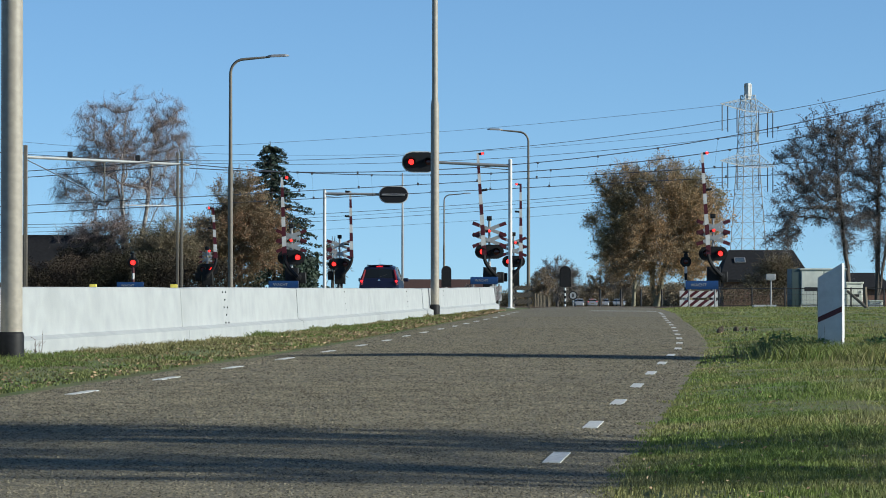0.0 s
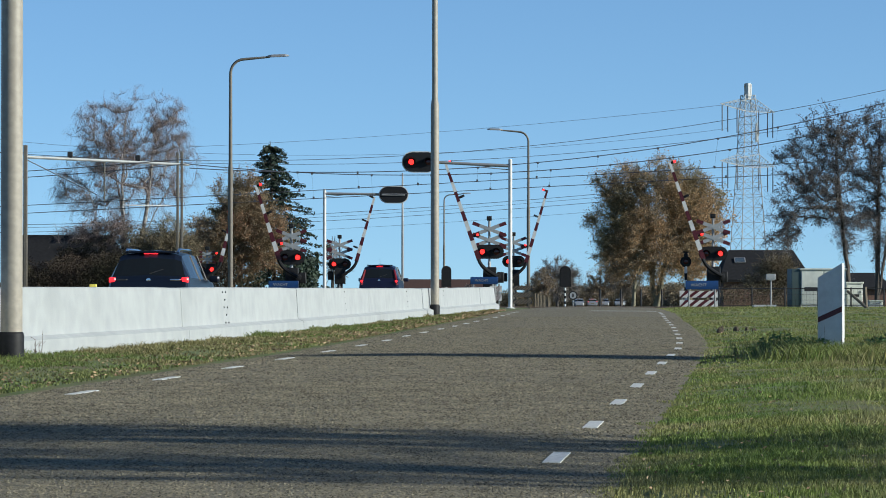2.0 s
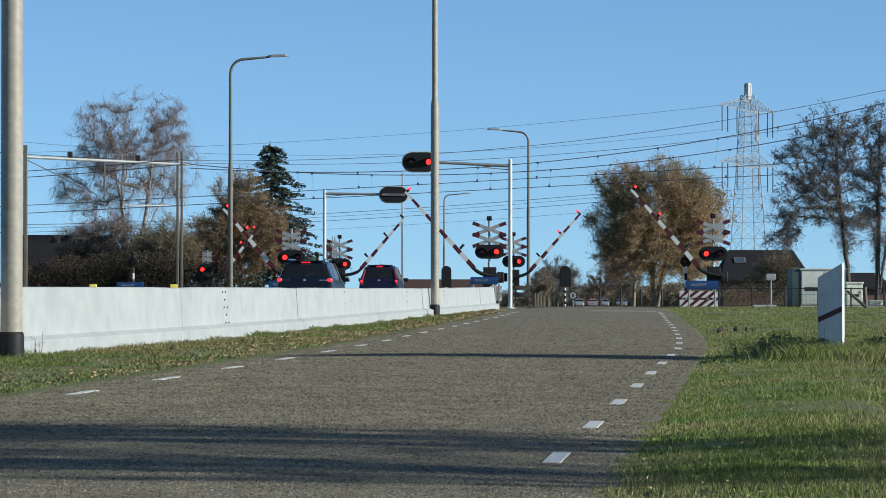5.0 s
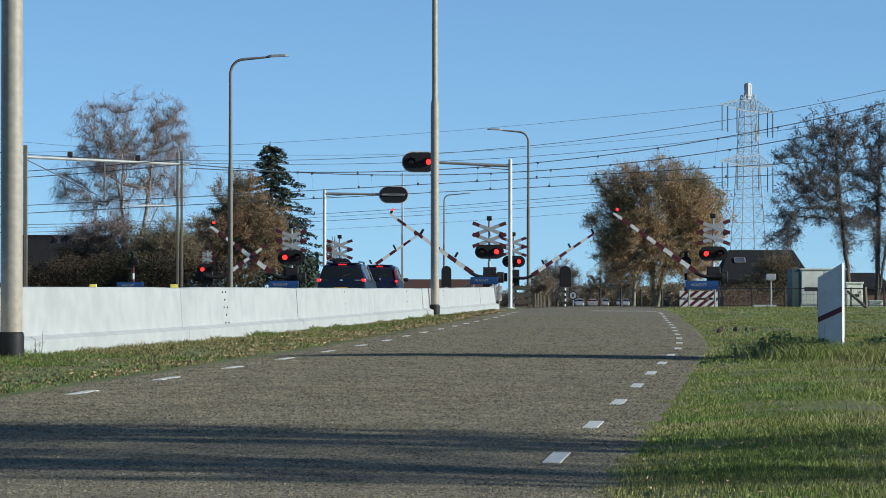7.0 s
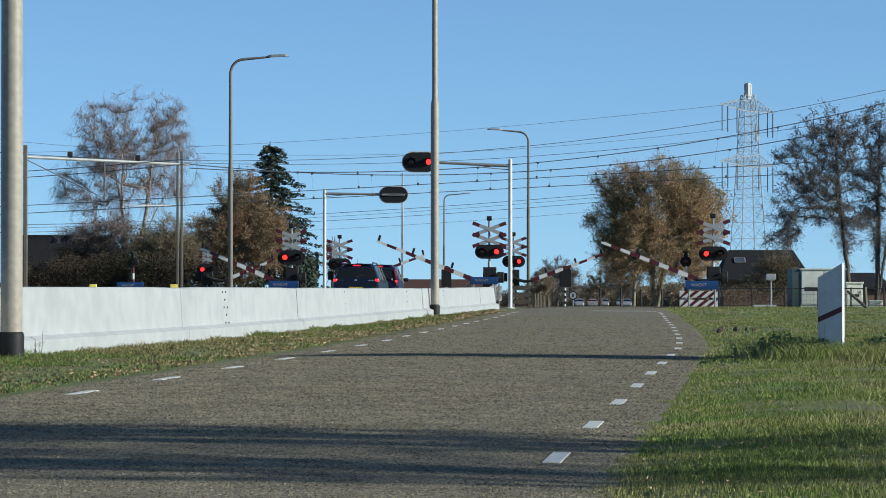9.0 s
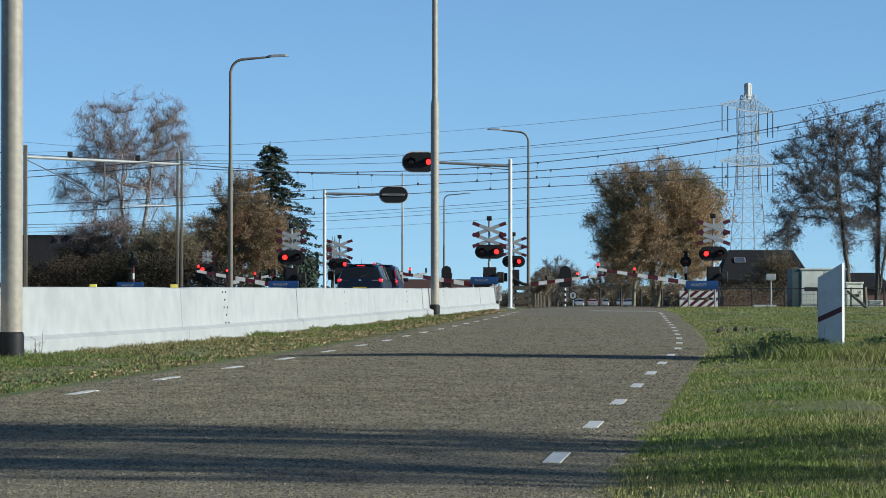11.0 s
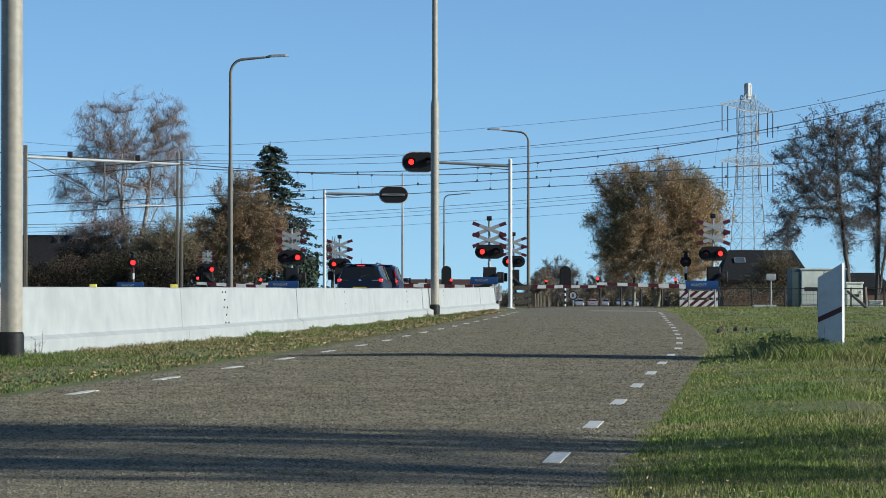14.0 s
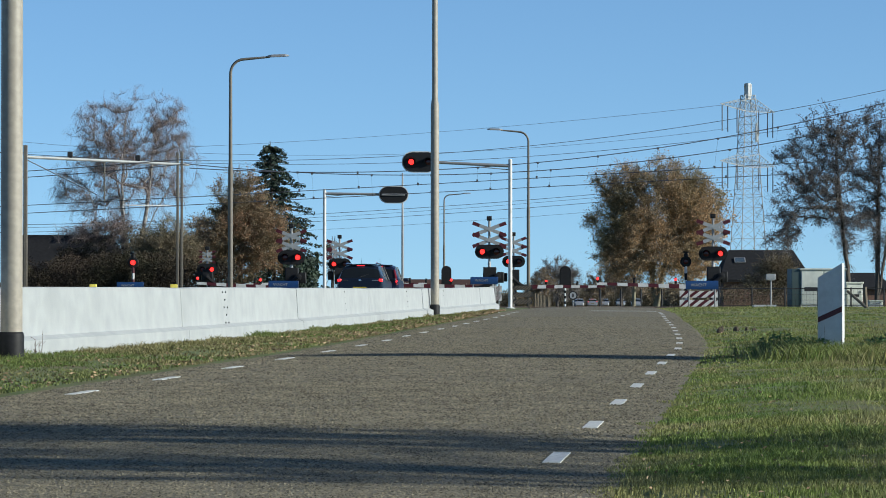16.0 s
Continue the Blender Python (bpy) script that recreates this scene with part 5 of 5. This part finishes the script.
def grass_spots(seed):
    rng = random.Random(seed)
    out, left = [], []
    for y0, y1, wide, dens, hh, ww in ((12.5, 18, 3.2, 3300, .075, .0024), (18, 25, 4.2, 2200, .08, .003), (25, 36, 5.0, 1100, .085, .004), (36, 55, 6.0, 420, .085, .0055), (55, 85, 8, 150, .085, .009), (85, 137, 12, 50, .08, .016)):
        n = int((y1 - y0) * wide * dens)
        for k in range(n):
            y = rng.uniform(y0, y1)
            e = wide * rng.random()
            x = RIGHT(y) + (0.40 if y > 22 else 0.33) + e + 0.2 * noise.noise((y * 1.3, 0, 7)) * max(0, 1 - e)
            tuft = noise.noise((x * 1.1, y * 0.8, 2)) + 0.6 * noise.noise((x * 4, y * 3, 5))
            if tuft < -0.35 and rng.random() < 0.75:
                continue
            h = hh * 0.42 * (0.45 + 1.1 * max(0, tuft)) * rng.uniform(.5, 1.6) * min(1, .45 + e * 0.6)
            if rng.random() < 0.012:
                h *= 3.2
            out.append((x, y, gz(x, y) + 0.05 * min(1, max(0, e) / 1.2), h, ww * rng.uniform(.6, 1.4)))
    # tall tufts round the beacon
    for k in range(10000):
        cx, cy = rng.choice(((5.3, 38.6), (5.6, 39.6), (6.2, 41.0), (4.4, 38.2), (6.0, 37.2), (4.7, 37.0), (6.6, 42.0), (5.2, 36.0), (4.2, 40.0)))
        x, y = cx + rng.gauss(0, .28), cy + rng.gauss(0, .6)
        out.append((x, y, gz(x, y) + .04, rng.uniform(.05, .24), .006 * rng.uniform(.6, 1.4)))
    for k in range(100000):
        y = 25 + 75 * rng.random() ** 1.7
        a, b = WALL(y) + 0.25, LEFT(y) - 0.48
        u = rng.random()
        x = a + (b - a) * u
        t = noise.noise((x * 1.5, y * 0.7, 9))
        h = (.03 + .05 * max(0, t + .2)) * rng.uniform(.5, 1.5) * (1.45 - 1.1 * u)
        if u > 0.55 and t < 0.1 and rng.random() < 0.6:
            continue
        left.append((x, y, gz(x, y) + .035, h, .004 * (1 + y / 50) * rng.uniform(.6, 1.3)))
    return out, left


RIGHT_GRASS, LEFT_GRASS = grass_spots(51)
blades("verge_grass", RIGHT_GRASS, "rough green autumn grass with straw tufts on the verge", 52, GRASS)
blades("barrier_grass", LEFT_GRASS, "short mixed grass along the foot of the barrier", 53, STRAW)


def litter(seed):
    rng = random.Random(seed)
    s = Shape()
    for k in range(3800):
        if rng.random() < 0.72:
            y = 25 + 75 * rng.random() ** 1.5
            a, b = WALL(y) + 0.3, LEFT(y) - 0.36
            x = a + (b - a) * (1 - rng.random() ** 1.6)
            sz = 0.016 + y * 0.00022
        else:
            y = 13 + 45 * rng.random() ** 1.4
            x = RIGHT(y) + 0.5 + 4 * rng.random() ** 1.5
            sz = 0.013
        leaf_quad(s, Vector((x, y, gz(x, y) + 0.055 + 0.03 * rng.random())), sz, rng, 0.75)
    tagged(part("leaf_litter", s, LITTER, smooth=False), "dry brown fallen leaves scattered on the verges", "leaves", "", "stuff")


litter(61)


def dry_weed(x, y, seed):
    rng = random.Random(seed)
    g = gz(x, y)
    w = thing("dry_weed", pose(x, y, g), "dry branched weed standing before the barrier", "weed")
    s = Shape()
    for k in range(5):
        a = Vector((rng.uniform(-.03, .03), 0, 0))
        b = Vector((rng.uniform(-.14, .16), rng.uniform(-.06, .06), rng.uniform(.12, .30)))
        pts = limb(s, a, b, .006, .003, Vector((rng.uniform(-.03, .03), 0, 0)), 3, 4)
        for q in range(4):
            p = pts[rng.choice((1, 2, 3))]
            limb(s, p, p + Vector((rng.uniform(-.07, .07), 0, rng.uniform(.0, .07))), .004, .002, Vector(), 2, 3)
    part("stems", s, TWIG_RED, w)


dry_weed(-4.86, 39.5, 71)


def weed_clump(x, y, wide, high, seed):
    """Leafy dark weeds with pale stalks standing among them."""
    rng = random.Random(seed)
    g = gz(x, y) + 0.04
    w = thing("weed_clump", pose(x, y, g), "clump of dark green weeds with straw stalks in the verge", "weeds", "verge weeds")
    leafy, stalks = Shape(), Shape()
    for k in range(int(900 * wide)):
        px, py = rng.gauss(0, wide * .4), rng.gauss(0, wide * .5)
        z = high * rng.random() * max(0.15, 1 - (px / wide) ** 2)
        leaf_quad(leafy, Vector((px, py, z)), 0.03, rng, 0.3)
    for k in range(int(26 * wide)):
        px, py = rng.gauss(0, wide * .5), rng.gauss(0, wide * .5)
        tip = Vector((px + rng.gauss(0, .07), py + rng.gauss(0, .07), high * rng.uniform(.7, 1.7)))
        limb(stalks, Vector((px, py, -0.03)), tip, .004, .002, Vector((rng.uniform(-.03, .03), 0, 0)), 2, 3)
    part("leaves", leafy, WEED, w, "dark green leaves", smooth=False)
    part("stalks", stalks, STRAW, w, "dry yellow stalks")


for wx, wy, wide, high, seed in ((4.2, 40.6, 0.5, 0.27, 81), (4.5, 39.4, 0.4, 0.22, 82), (5.15, 38.6, 0.5, 0.24, 83), (5.5, 39.4, 0.45, 0.28, 84)):
    weed_clump(wx, wy, wide, high, seed)


def soil_heaps(seed):
    rng = random.Random(seed)
    for k in range(5):
        x, y = 5.0 + 0.15 * k + rng.uniform(-.05, .05), 59.5 + rng.uniform(-1.2, 1.2)
        r = rng.uniform(.03, .07)
        s = Shape()
        prof = [(r, -.03), (r * .8, .02), (r * .45, .045 + .02 * rng.random()), (r * .1, .06)]
        s.lathe(prof, 9)
        s.v = [(p[0] * rng.uniform(.75, 1.25), p[1] * rng.uniform(.75, 1.25), p[2] * rng.uniform(.8, 1.2)) for p in s.v]
        tagged(part("soil_heap", s, HEAP, None, "", pose(x, y, gz(x, y) + .05)), "small dark heap of loose soil on the grass", "soil heap", "soil heaps")


soil_heaps(91)


# ---- pylon and wires ----
WIRE = mat("dark_wire", (0.07, 0.075, 0.085), (0.06, 0.06, 0.07), 0.6, 5, 2)
LATTICE = mat("galvanised_lattice", (0.28, 0.29, 0.29), (0.22, 0.23, 0.23), 0.6, 2, 3, metal=0.2)
PYLON_X, PYLON_Y = 55.86, 600.0


def pylon():
    g = gz(PYLON_X, PYLON_Y)
    p = thing("pylon", pose(PYLON_X, PYLON_Y, g), "tall grey lattice power pylon with two pairs of arms", "pylon")
    half = lambda z: float(np.interp(z, [0, 24, 34, 40.8], [3.0, 1.7, 1.25, 0.85]))
    spin = Matrix.Rotation(radians(20), 3, "Z")
    corner = lambda k, z: spin @ Vector((half(z) * (1, 1, -1, -1)[k], half(z) * (1, -1, -1, 1)[k], z))
    zs = [0, 5, 9, 12.5, 15.5, 18.2, 20.6, 22.8, 24.8, 26.7, 28.5, 30.2, 31.9, 33.5, 35, 36.5, 38, 38.8]
    for k in range(4):
        leg = Shape()
        for a, b in zip(zs, zs[1:]):
            leg.tube(corner(k, a), corner(k, b), 0.085, 0.085, 5)
        part("leg", leg, LATTICE, p)
        br = Shape()
        for a, b in zip(zs, zs[1:]):
            br.tube(corner(k, a), corner((k + 1) % 4, b), 0.04, 0.04, 4)
            br.tube(corner((k + 1) % 4, a), corner(k, b), 0.04, 0.04, 4)
            br.tube(corner(k, b), corner((k + 1) % 4, b), 0.035, 0.035, 4)
        part("bracing", br, LATTICE, p, "crossed lattice braces")
    part("antenna", Shape().tube((0.0, 0, 38), (0, 0, 41), 0.5, 0.5, 8).tube((-.55, 0, 38.6), (-.55, 0, 40.9), .16, .16, 6).tube((.55, 0, 38.6), (.55, 0, 40.9), .16, .16, 6), WHITE, p, "pale antenna cluster on the tip")
    part("dish", Shape().box(1.35, 1.75, -.3, .3, 30.2, 33.6, 0, .08), WHITE, p, "white antenna panel")
    # near end of each arm points to the camera's side
    near = Vector((-6.4, -14.0, 0)).normalized()
    for z in (35.8, 25.6):
        for sgn in (1, -1):
            arm = Shape()
            e = near * (15.0 * sgn) + Vector((0, 0, z + 0.6))
            for k in range(4):
                arm.tube(corner(k, z + (2.3 if k % 2 else 0)), e, 0.08, 0.06, 4)
            for u in range(1, 7):
                q = u / 7
                c = [corner(k, z + (2.3 if k % 2 else 0)).lerp(e, q) for k in range(4)]
                for k in range(4):
                    arm.tube(c[k], c[(k + 1) % 4], 0.035, 0.035, 4)
            part("arm", arm, LATTICE, p, "tapering lattice arm")
            for r in (14.0, 11.0, 6.0):
                b = near * (r * sgn) + Vector((0, 0, z + 0.4))
                part("insulator", Shape().tube(b, b - Vector((0, 0, 4.6)), 0.10, 0.10, 6), WIRE, p, "hanging insulator string")


pylon()


def wire(x0, x1, y, z0, z1, sag, r, label, group):
    """A cable across the view, hanging in a shallow curve between two heights."""
    w = thing("cable", Matrix.Identity(4), label, "cable", group)
    n = 28
    pts = [(x0 + (x1 - x0) * i / n, y, z0 + (z1 - z0) * i / n - sag * 4 * (i / n) * (1 - i / n)) for i in range(n + 1)]
    part("strand", Shape().path(pts, [r] * (n + 1), 5), WIRE, w)
    return w


def wire_z(w, x):
    t = (x - w[0]) / (w[1] - w[0])
    return w[3] + (w[4] - w[3]) * t - w[5] * 4 * t * (1 - t)


# high-voltage lines, far behind the crossing: ends, distance, heights, sag, radius
HV = [
    (-112.10, 51.81, 600, 27.70, 36.81, 2.37, 0.028),
    (-112.10, 52.33, 600, 34.26, 32.46, 5.79, 0.028),
    (-101.76, 94.73, 600, 29.97, 42.61, 8.61, 0.05),
    (-101.76, 94.73, 600, 30.18, 37.53, 7.53, 0.042),
    (-112.10, 51.81, 600, 14.53, 22.67, 2.19, 0.045),
    (-112.10, 51.81, 600, 14.14, 22.10, 2.32, 0.03),
    (-112.10, 59.57, 600, 13.09, 21.84, 2.20, 0.042),
    (-112.10, 59.57, 600, 11.92, 20.12, 2.29, 0.025),
]
for row in HV:
    wire(*row, "thin dark high-voltage line strung across the sky", "power lines")
# overhead wires of the railway: two carrying wires, two contact wires, and the next span beyond the portal
OVER = [
    (-11.61, 22.13, 150, 7.02, 10.49, 1.39),
    (-11.69, 22.28, 151, 7.24, 9.76, 1.50),
    (-28.40, 22.43, 152, 4.92, 7.70, 0.08),
    (-28.59, 22.57, 153, 4.57, 7.19, 0.01),
    (-28.77, -11.92, 154, 6.53, 7.62, 0.09),
    (-28.96, -12.00, 155, 6.36, 7.43, 0.16),
]
for k, row in enumerate(OVER):
    strand = wire(*row, 0.02 if k < 2 or k > 3 else 0.017, "dark overhead railway wire with small droppers", "railway wires")
    if k < 2:
        low = OVER[k + 2]
        x = row[0] + 2.2 + 0.7 * k
        while x < row[1]:
            hi, lo = wire_z(row, x), wire_z(low, x)
            drop = Shape().tube((x, row[2], hi), (x, low[2], lo), .004, .004, 3)
            drop.box(x - .045, x + .045, row[2] - .03, row[2] + .03, hi - .07, hi + .03).box(x - .045, x + .045, low[2] - .03, low[2] + .03, lo - .03, lo + .09)
            part("dropper", drop, WIRE, strand, smooth=False)
            x += 2.75


def end_mast(px, zs):
    """A mast at the end of the wires, with a bracket to each of them."""
    g = gz(px, 149)
    m = thing("catenary_mast", pose(px, 149.0, g), "grey steel catenary mast with brackets for the wires", "catenary mast", "catenary masts")
    part("mast", Shape().box(-.12, .12, -.12, .12, -.1, max(z for y, z in zs) - g + 0.8, 0, .02), LATTICE, m)
    for y, z in zs:
        part("bracket", Shape().tube((0, 0, z - g + .1), (0, y - 149, z - g), .05, .04, 6), LATTICE, m)


end_mast(OVER[4][0], [(w[2], w[3]) for w in OVER[2:]])
end_mast(OVER[0][1], [(w[2], w[4]) for w in OVER[:4]])


def portal():
    xa, ya, xb, yb = -19.11, 150.0, -12.61, 157.0
    p = thing("catenary_portal", pose(0, 0, 0), "grey steel catenary portal with cross beam and hangers", "catenary portal")
    ga, gb = gz(xa, ya), gz(xb, yb)
    part("mast", Shape().box(xa - .09, xa + .09, ya - .09, ya + .09, ga - .1, 8.07, 0, .02), LAMPPOLE, p, "dark grey steel mast")
    part("mast", Shape().box(xb - .16, xb - .04, yb - .08, yb + .08, gb - .1, 8.05, 0, .015).box(xb + .04, xb + .16, yb - .08, yb + .08, gb - .1, 8.05, 0, .015), LAMPPOLE, p, "twin channel mast")
    za, zb = 7.53, 7.48
    ex = Vector((xb - xa, yb - ya, zb - za))
    part("beam", Shape().tube((xa, ya, za), Vector((xa, ya, za)) + ex * 1.06, .075, .065, 8), LATTICE, p, "round cross beam")
    part("stay", Shape().tube((xa, ya, za - .1), Vector((xa, ya, za - 1.6)) + ex * 0.45, .025, .025, 6), WIRE, p, "thin diagonal stay")
    part("hanger", Shape().tube(Vector((xa, ya, za)) + ex * .5, Vector((xa, ya, za - 1.95)) + ex * .5, .04, .04, 6), LAMPPOLE, p, "hanging support tube")
    part("registration_arm", Shape().tube(Vector((xa, ya, za - 2.0)) + ex * .98, Vector((xa, ya, za - 2.05)) + ex * .62, .035, .03, 6), STEEL, p, "sloping registration arm")
    for f in (.28, .72):
        q = Vector((xa, ya, za)) + ex * f
        part("insulator", Shape().box(q.x - .12, q.x + .12, q.y - .08, q.y + .08, q.z + .06, q.z + .34, 0, .03), DARKGREY, p, "ribbed insulator block")


portal()


# ---- tracks ----
RAIL = mat("worn_rail_steel", (0.18, 0.13, 0.10), (0.12, 0.09, 0.075), 0.5, 8, 4, metal=0.6)
BALLAST = mat("grey_ballast", (0.22, 0.20, 0.18), (0.11, 0.10, 0.09), 0.95, 9, 6, 0.8, 14)
s = Shape()
for x0, x1, h in ((-160, -20, 0.83), (-20, 0.5, 0.83), (12.5, 160, 0.62)):
    s.add([(x0, 147, h - .5), (x1, 147, h - .5), (x1, 149, h), (x0, 149, h), (x1, 161, h), (x0, 161, h), (x1, 163, h - .5), (x0, 163, h - .5)], [(0, 1, 2, 3), (3, 2, 4, 5), (5, 4, 6, 7)])
tagged(part("track_bed", s, BALLAST, smooth=False), "grey stone ballast bed of the double railway track", "", "", "structure")
for ry in (151.0, 152.5, 157.5, 159.0):
    for x0, x1, z in ((-160, 0.6, 0.80), (0.6, 160, 0.575)):
        tagged(part("rail", Shape().box(x0, x1, ry - .035, ry + .035, z, z + .09, 0, .01), RAIL), "worn steel running rail on the ballast", "rail", "rails", "structure")


# ---- buildings and boxes ----
ROOF = mat("dark_roof_tiles", (0.016, 0.016, 0.018), (0.011, 0.011, 0.012), 0.9, 5, 5, 0.3, spec=0.2)
REDROOF = mat("weathered_red_roof", (0.0585, 0.0244, 0.0163), (0.0423, 0.0195, 0.0146), 0.85, 4, 5, 0.3)
BRICK = mat("brown_brick", (0.16, 0.09, 0.065), (0.11, 0.065, 0.05), 0.9, 7, 5, 0.3)
CREAM = mat("cream_coated_steel", (0.515, 0.53, 0.468), (0.452, 0.468, 0.421), 0.6, 4, 5, spot=(0.328, 0.343, 0.296), spot_scale=1.2, spot_amount=0.5)
TEAL = mat("dark_green_steel", (0.035, 0.06, 0.06), (0.03, 0.05, 0.05), 0.6, 4, 4)
PANE = mat("dark_window_glass", (0.06, 0.08, 0.10), (0.05, 0.07, 0.09), 0.1, 4, 2, spec=0.8)


def barn(x0, x1, y0, y1, eave, ridge, hip, label, roof, name="barn", windows=()):
    g = gz((x0 + x1) / 2, y0)
    b = thing(name, pose(0, 0, 0), label, "building", "buildings")
    part("wall", Shape().box(x0 + .3, x1 - .3, y0 + .3, y1 - .3, g - .2, eave + .05), BRICK, b, smooth=False)
    ym = (y0 + y1) / 2
    v = [(x0, y0, eave), (x1, y0, eave), (x1, y1, eave), (x0, y1, eave), (x0 + hip, ym, ridge), (x1 - hip, ym, ridge), (x0, y0, eave - .15), (x1, y0, eave - .15), (x1, y1, eave - .15), (x0, y1, eave - .15)]
    part("roof", Shape().add(v, [(0, 1, 5, 4), (1, 2, 5), (2, 3, 4, 5), (3, 0, 4), (6, 7, 1, 0), (7, 8, 2, 1), (8, 9, 3, 2), (9, 6, 0, 3), (9, 8, 7, 6)]), roof, b, smooth=False)
    for k, (wx, t) in enumerate(windows):
        yy = y0 + (ym - y0) * t
        zz = eave + (ridge - eave) * t
        slope = math.degrees(math.atan2(ridge - eave, ym - y0))
        sky_w = part("skylight", Shape().box(-.36, .36, -.32, .32, .02, .09, 0, .01), STEEL, b, "grey framed skylight", pose(wx, yy, zz, slope, 0, 0))
        part("pane", Shape().box(-.30, .30, -.26, .26, .094, .104), PANE, sky_w, "dark pane")
    return b


barn(17.69, 23.69, 210, 217, 2.3, 4.25, 0.9, "low dark-roofed barn behind brown brushwood", ROOF, windows=((19.21, 0.62),))
barn(-30.03, -22.49, 226, 233, 2.6, 5.55, 0.6, "dark-roofed shed behind the hedge", ROOF)
barn(-6.23, 6.75, 428, 436, 2.1, 3.75, 0.3, "far low house with weathered red roof", REDROOF, "house")
barn(29.21, 32.73, 238, 245, 1.9, 3.0, 0.8, "low shed with dark roof behind the alders", ROOF)


def relay_cabinet(x0, x1, y0, y1, top, doors, label, side=None):
    g = gz(x0, y0)
    c = thing("relay_cabinet", pose(x0, y0, g), label, "cabinet", "railway cabinets")
    w, h = x1 - x0, top - g
    part("body", Shape().box(0, w, 0, y1 - y0, -.05, h - .08, 0, .02), CREAM, c)
    part("roof", Shape().box(-.05, w + .05, -.06, y1 - y0 + .05, h - .08, h, 0, .02), CREAM, c, "flat overhanging roof")
    part("plinth", Shape().box(-.03, w + .03, -.03, y1 - y0, -.1, .12, 0, .01), CONCRETE, c, "concrete plinth")
    for k in range(doors):
        a, b = w * k / doors + .04, w * (k + 1) / doors - .04
        d = part("door", Shape().box(a, b, -.025, -.004, .16, h - .14, 0, .006), CREAM, c)
        part("vent", Shape().box(a + .12, b - .12, -.034, -.026, h * .42, h * .52), DARKGREY, d, "dark louvred vent")
        part("handle", Shape().box(b - .1, b - .06, -.05, -.026, h * .55, h * .65), DARKGREY, d, "dark door handle")
    if side:
        part("side_panel", Shape().box(-side, -.004, .02, y1 - y0 - .05, -.05, h - .02, 0, .02), TEAL, c, "dark green side panel")


relay_cabinet(16.37, 18.44, 150.0, 152.0, 2.43, 2, "cream steel railway relay cabinet behind the fence", 0.42)
relay_cabinet(18.71, 19.45, 152.0, 153.2, 1.82, 1, "small cream railway cabinet beside the larger one")
relay_cabinet(20.54, 21.19, 158.0, 159.0, 0.99, 1, "low cream box standing in the grass")


def fence():
    y = 144.0
    f = thing("wire_fence", pose(0, y, 0), "dark wire fence with steel posts along the railway", "fence")
    xs = [12.12 + 1.45 * i for i in range(8)]
    for x in xs:
        g = gz(x, y)
        part("post", Shape().box(x - .03, x + .03, -.03, .03, g - .1, 1.53, 0, .008), DARKGREY, f)
    for z, r in ((1.48, .028), (1.21, .008), (0.98, .008), (0.74, .012)):
        part("rail", Shape().tube((xs[0], 0, z), (xs[-1], 0, z), r, r, 6), DARKGREY, f)
    mesh = Shape()
    x = xs[0]
    while x < xs[-1]:
        mesh.tube((x, .012, 0.61), (x, .012, 1.48), .004, .004, 3, 0, caps=False)
        x += 0.16
    tagged(part("netting", mesh, DARKGREY, f, "thin wire netting"), kind="stuff")


fence()


def sign_post(x, y, top, label):
    g = gz(x, y)
    p = thing("marker_post", pose(x, y, g), label, "marker post")
    part("post", Shape().tube((0, 0, -.1), (0, 0, top - g), .035, .035, 8), STEEL, p)
    part("box", Shape().box(-.22, .20, -.06, .03, top - g - .28, top - g, 0, .02), SHEET, p, "small white box")


sign_post(14.30, 143.0, 2.12, "grey marker post with a small white box")


def strut_post():
    x, y = 15.18, 118.0
    g = gz(x, y)
    p = thing("fence_post", pose(x, y, g), "pale fence post with a leaning strut", "fence post")
    part("post", Shape().tube((0.05, 0, -.1), (0, 0, 1.45 - g), .075, .07, 8), WOOD, p, "pale round post")
    part("strut", Shape().tube((0.05, -1.6, -.1), (-.62, -.02, 1.29 - g), .06, .05, 8), WOOD, p, "leaning strut")


strut_post()
tagged(part("concrete_slab", Shape().box(-.5, .5, -.3, .3, -.05, .14, 0, .03), CONCRETE, None, "", pose(13.91, 142, gz(14, 142))), "pale concrete slab lying in the grass", "slab")


def far_fence():
    y = 205.0
    f = thing("post_fence", pose(0, y, 0), "row of grey wooden posts along the far road", "fence")
    for i in range(12):
        x = 5.73 + 0.22 * i
        part("post", Shape().tube((x, i * 4.0, gz(x, y + i * 4) - .1), (x + .02, i * 4.0, gz(x, y + i * 4) + 0.95), .045, .04, 6), WOOD, f)


far_fence()


def rail_fence():
    y = 176.0
    f = thing("rail_fence", pose(0, y, 0), "short grey posts in a row beyond the far barrier", "fence")
    for i in range(5):
        x = 8.44 + 1.1 * i
        part("post", Shape().tube((x, 0, gz(x, y) - .1), (x, 0, 1.57), .045, .045, 6), DARKGREY, f)


rail_fence()


motions()
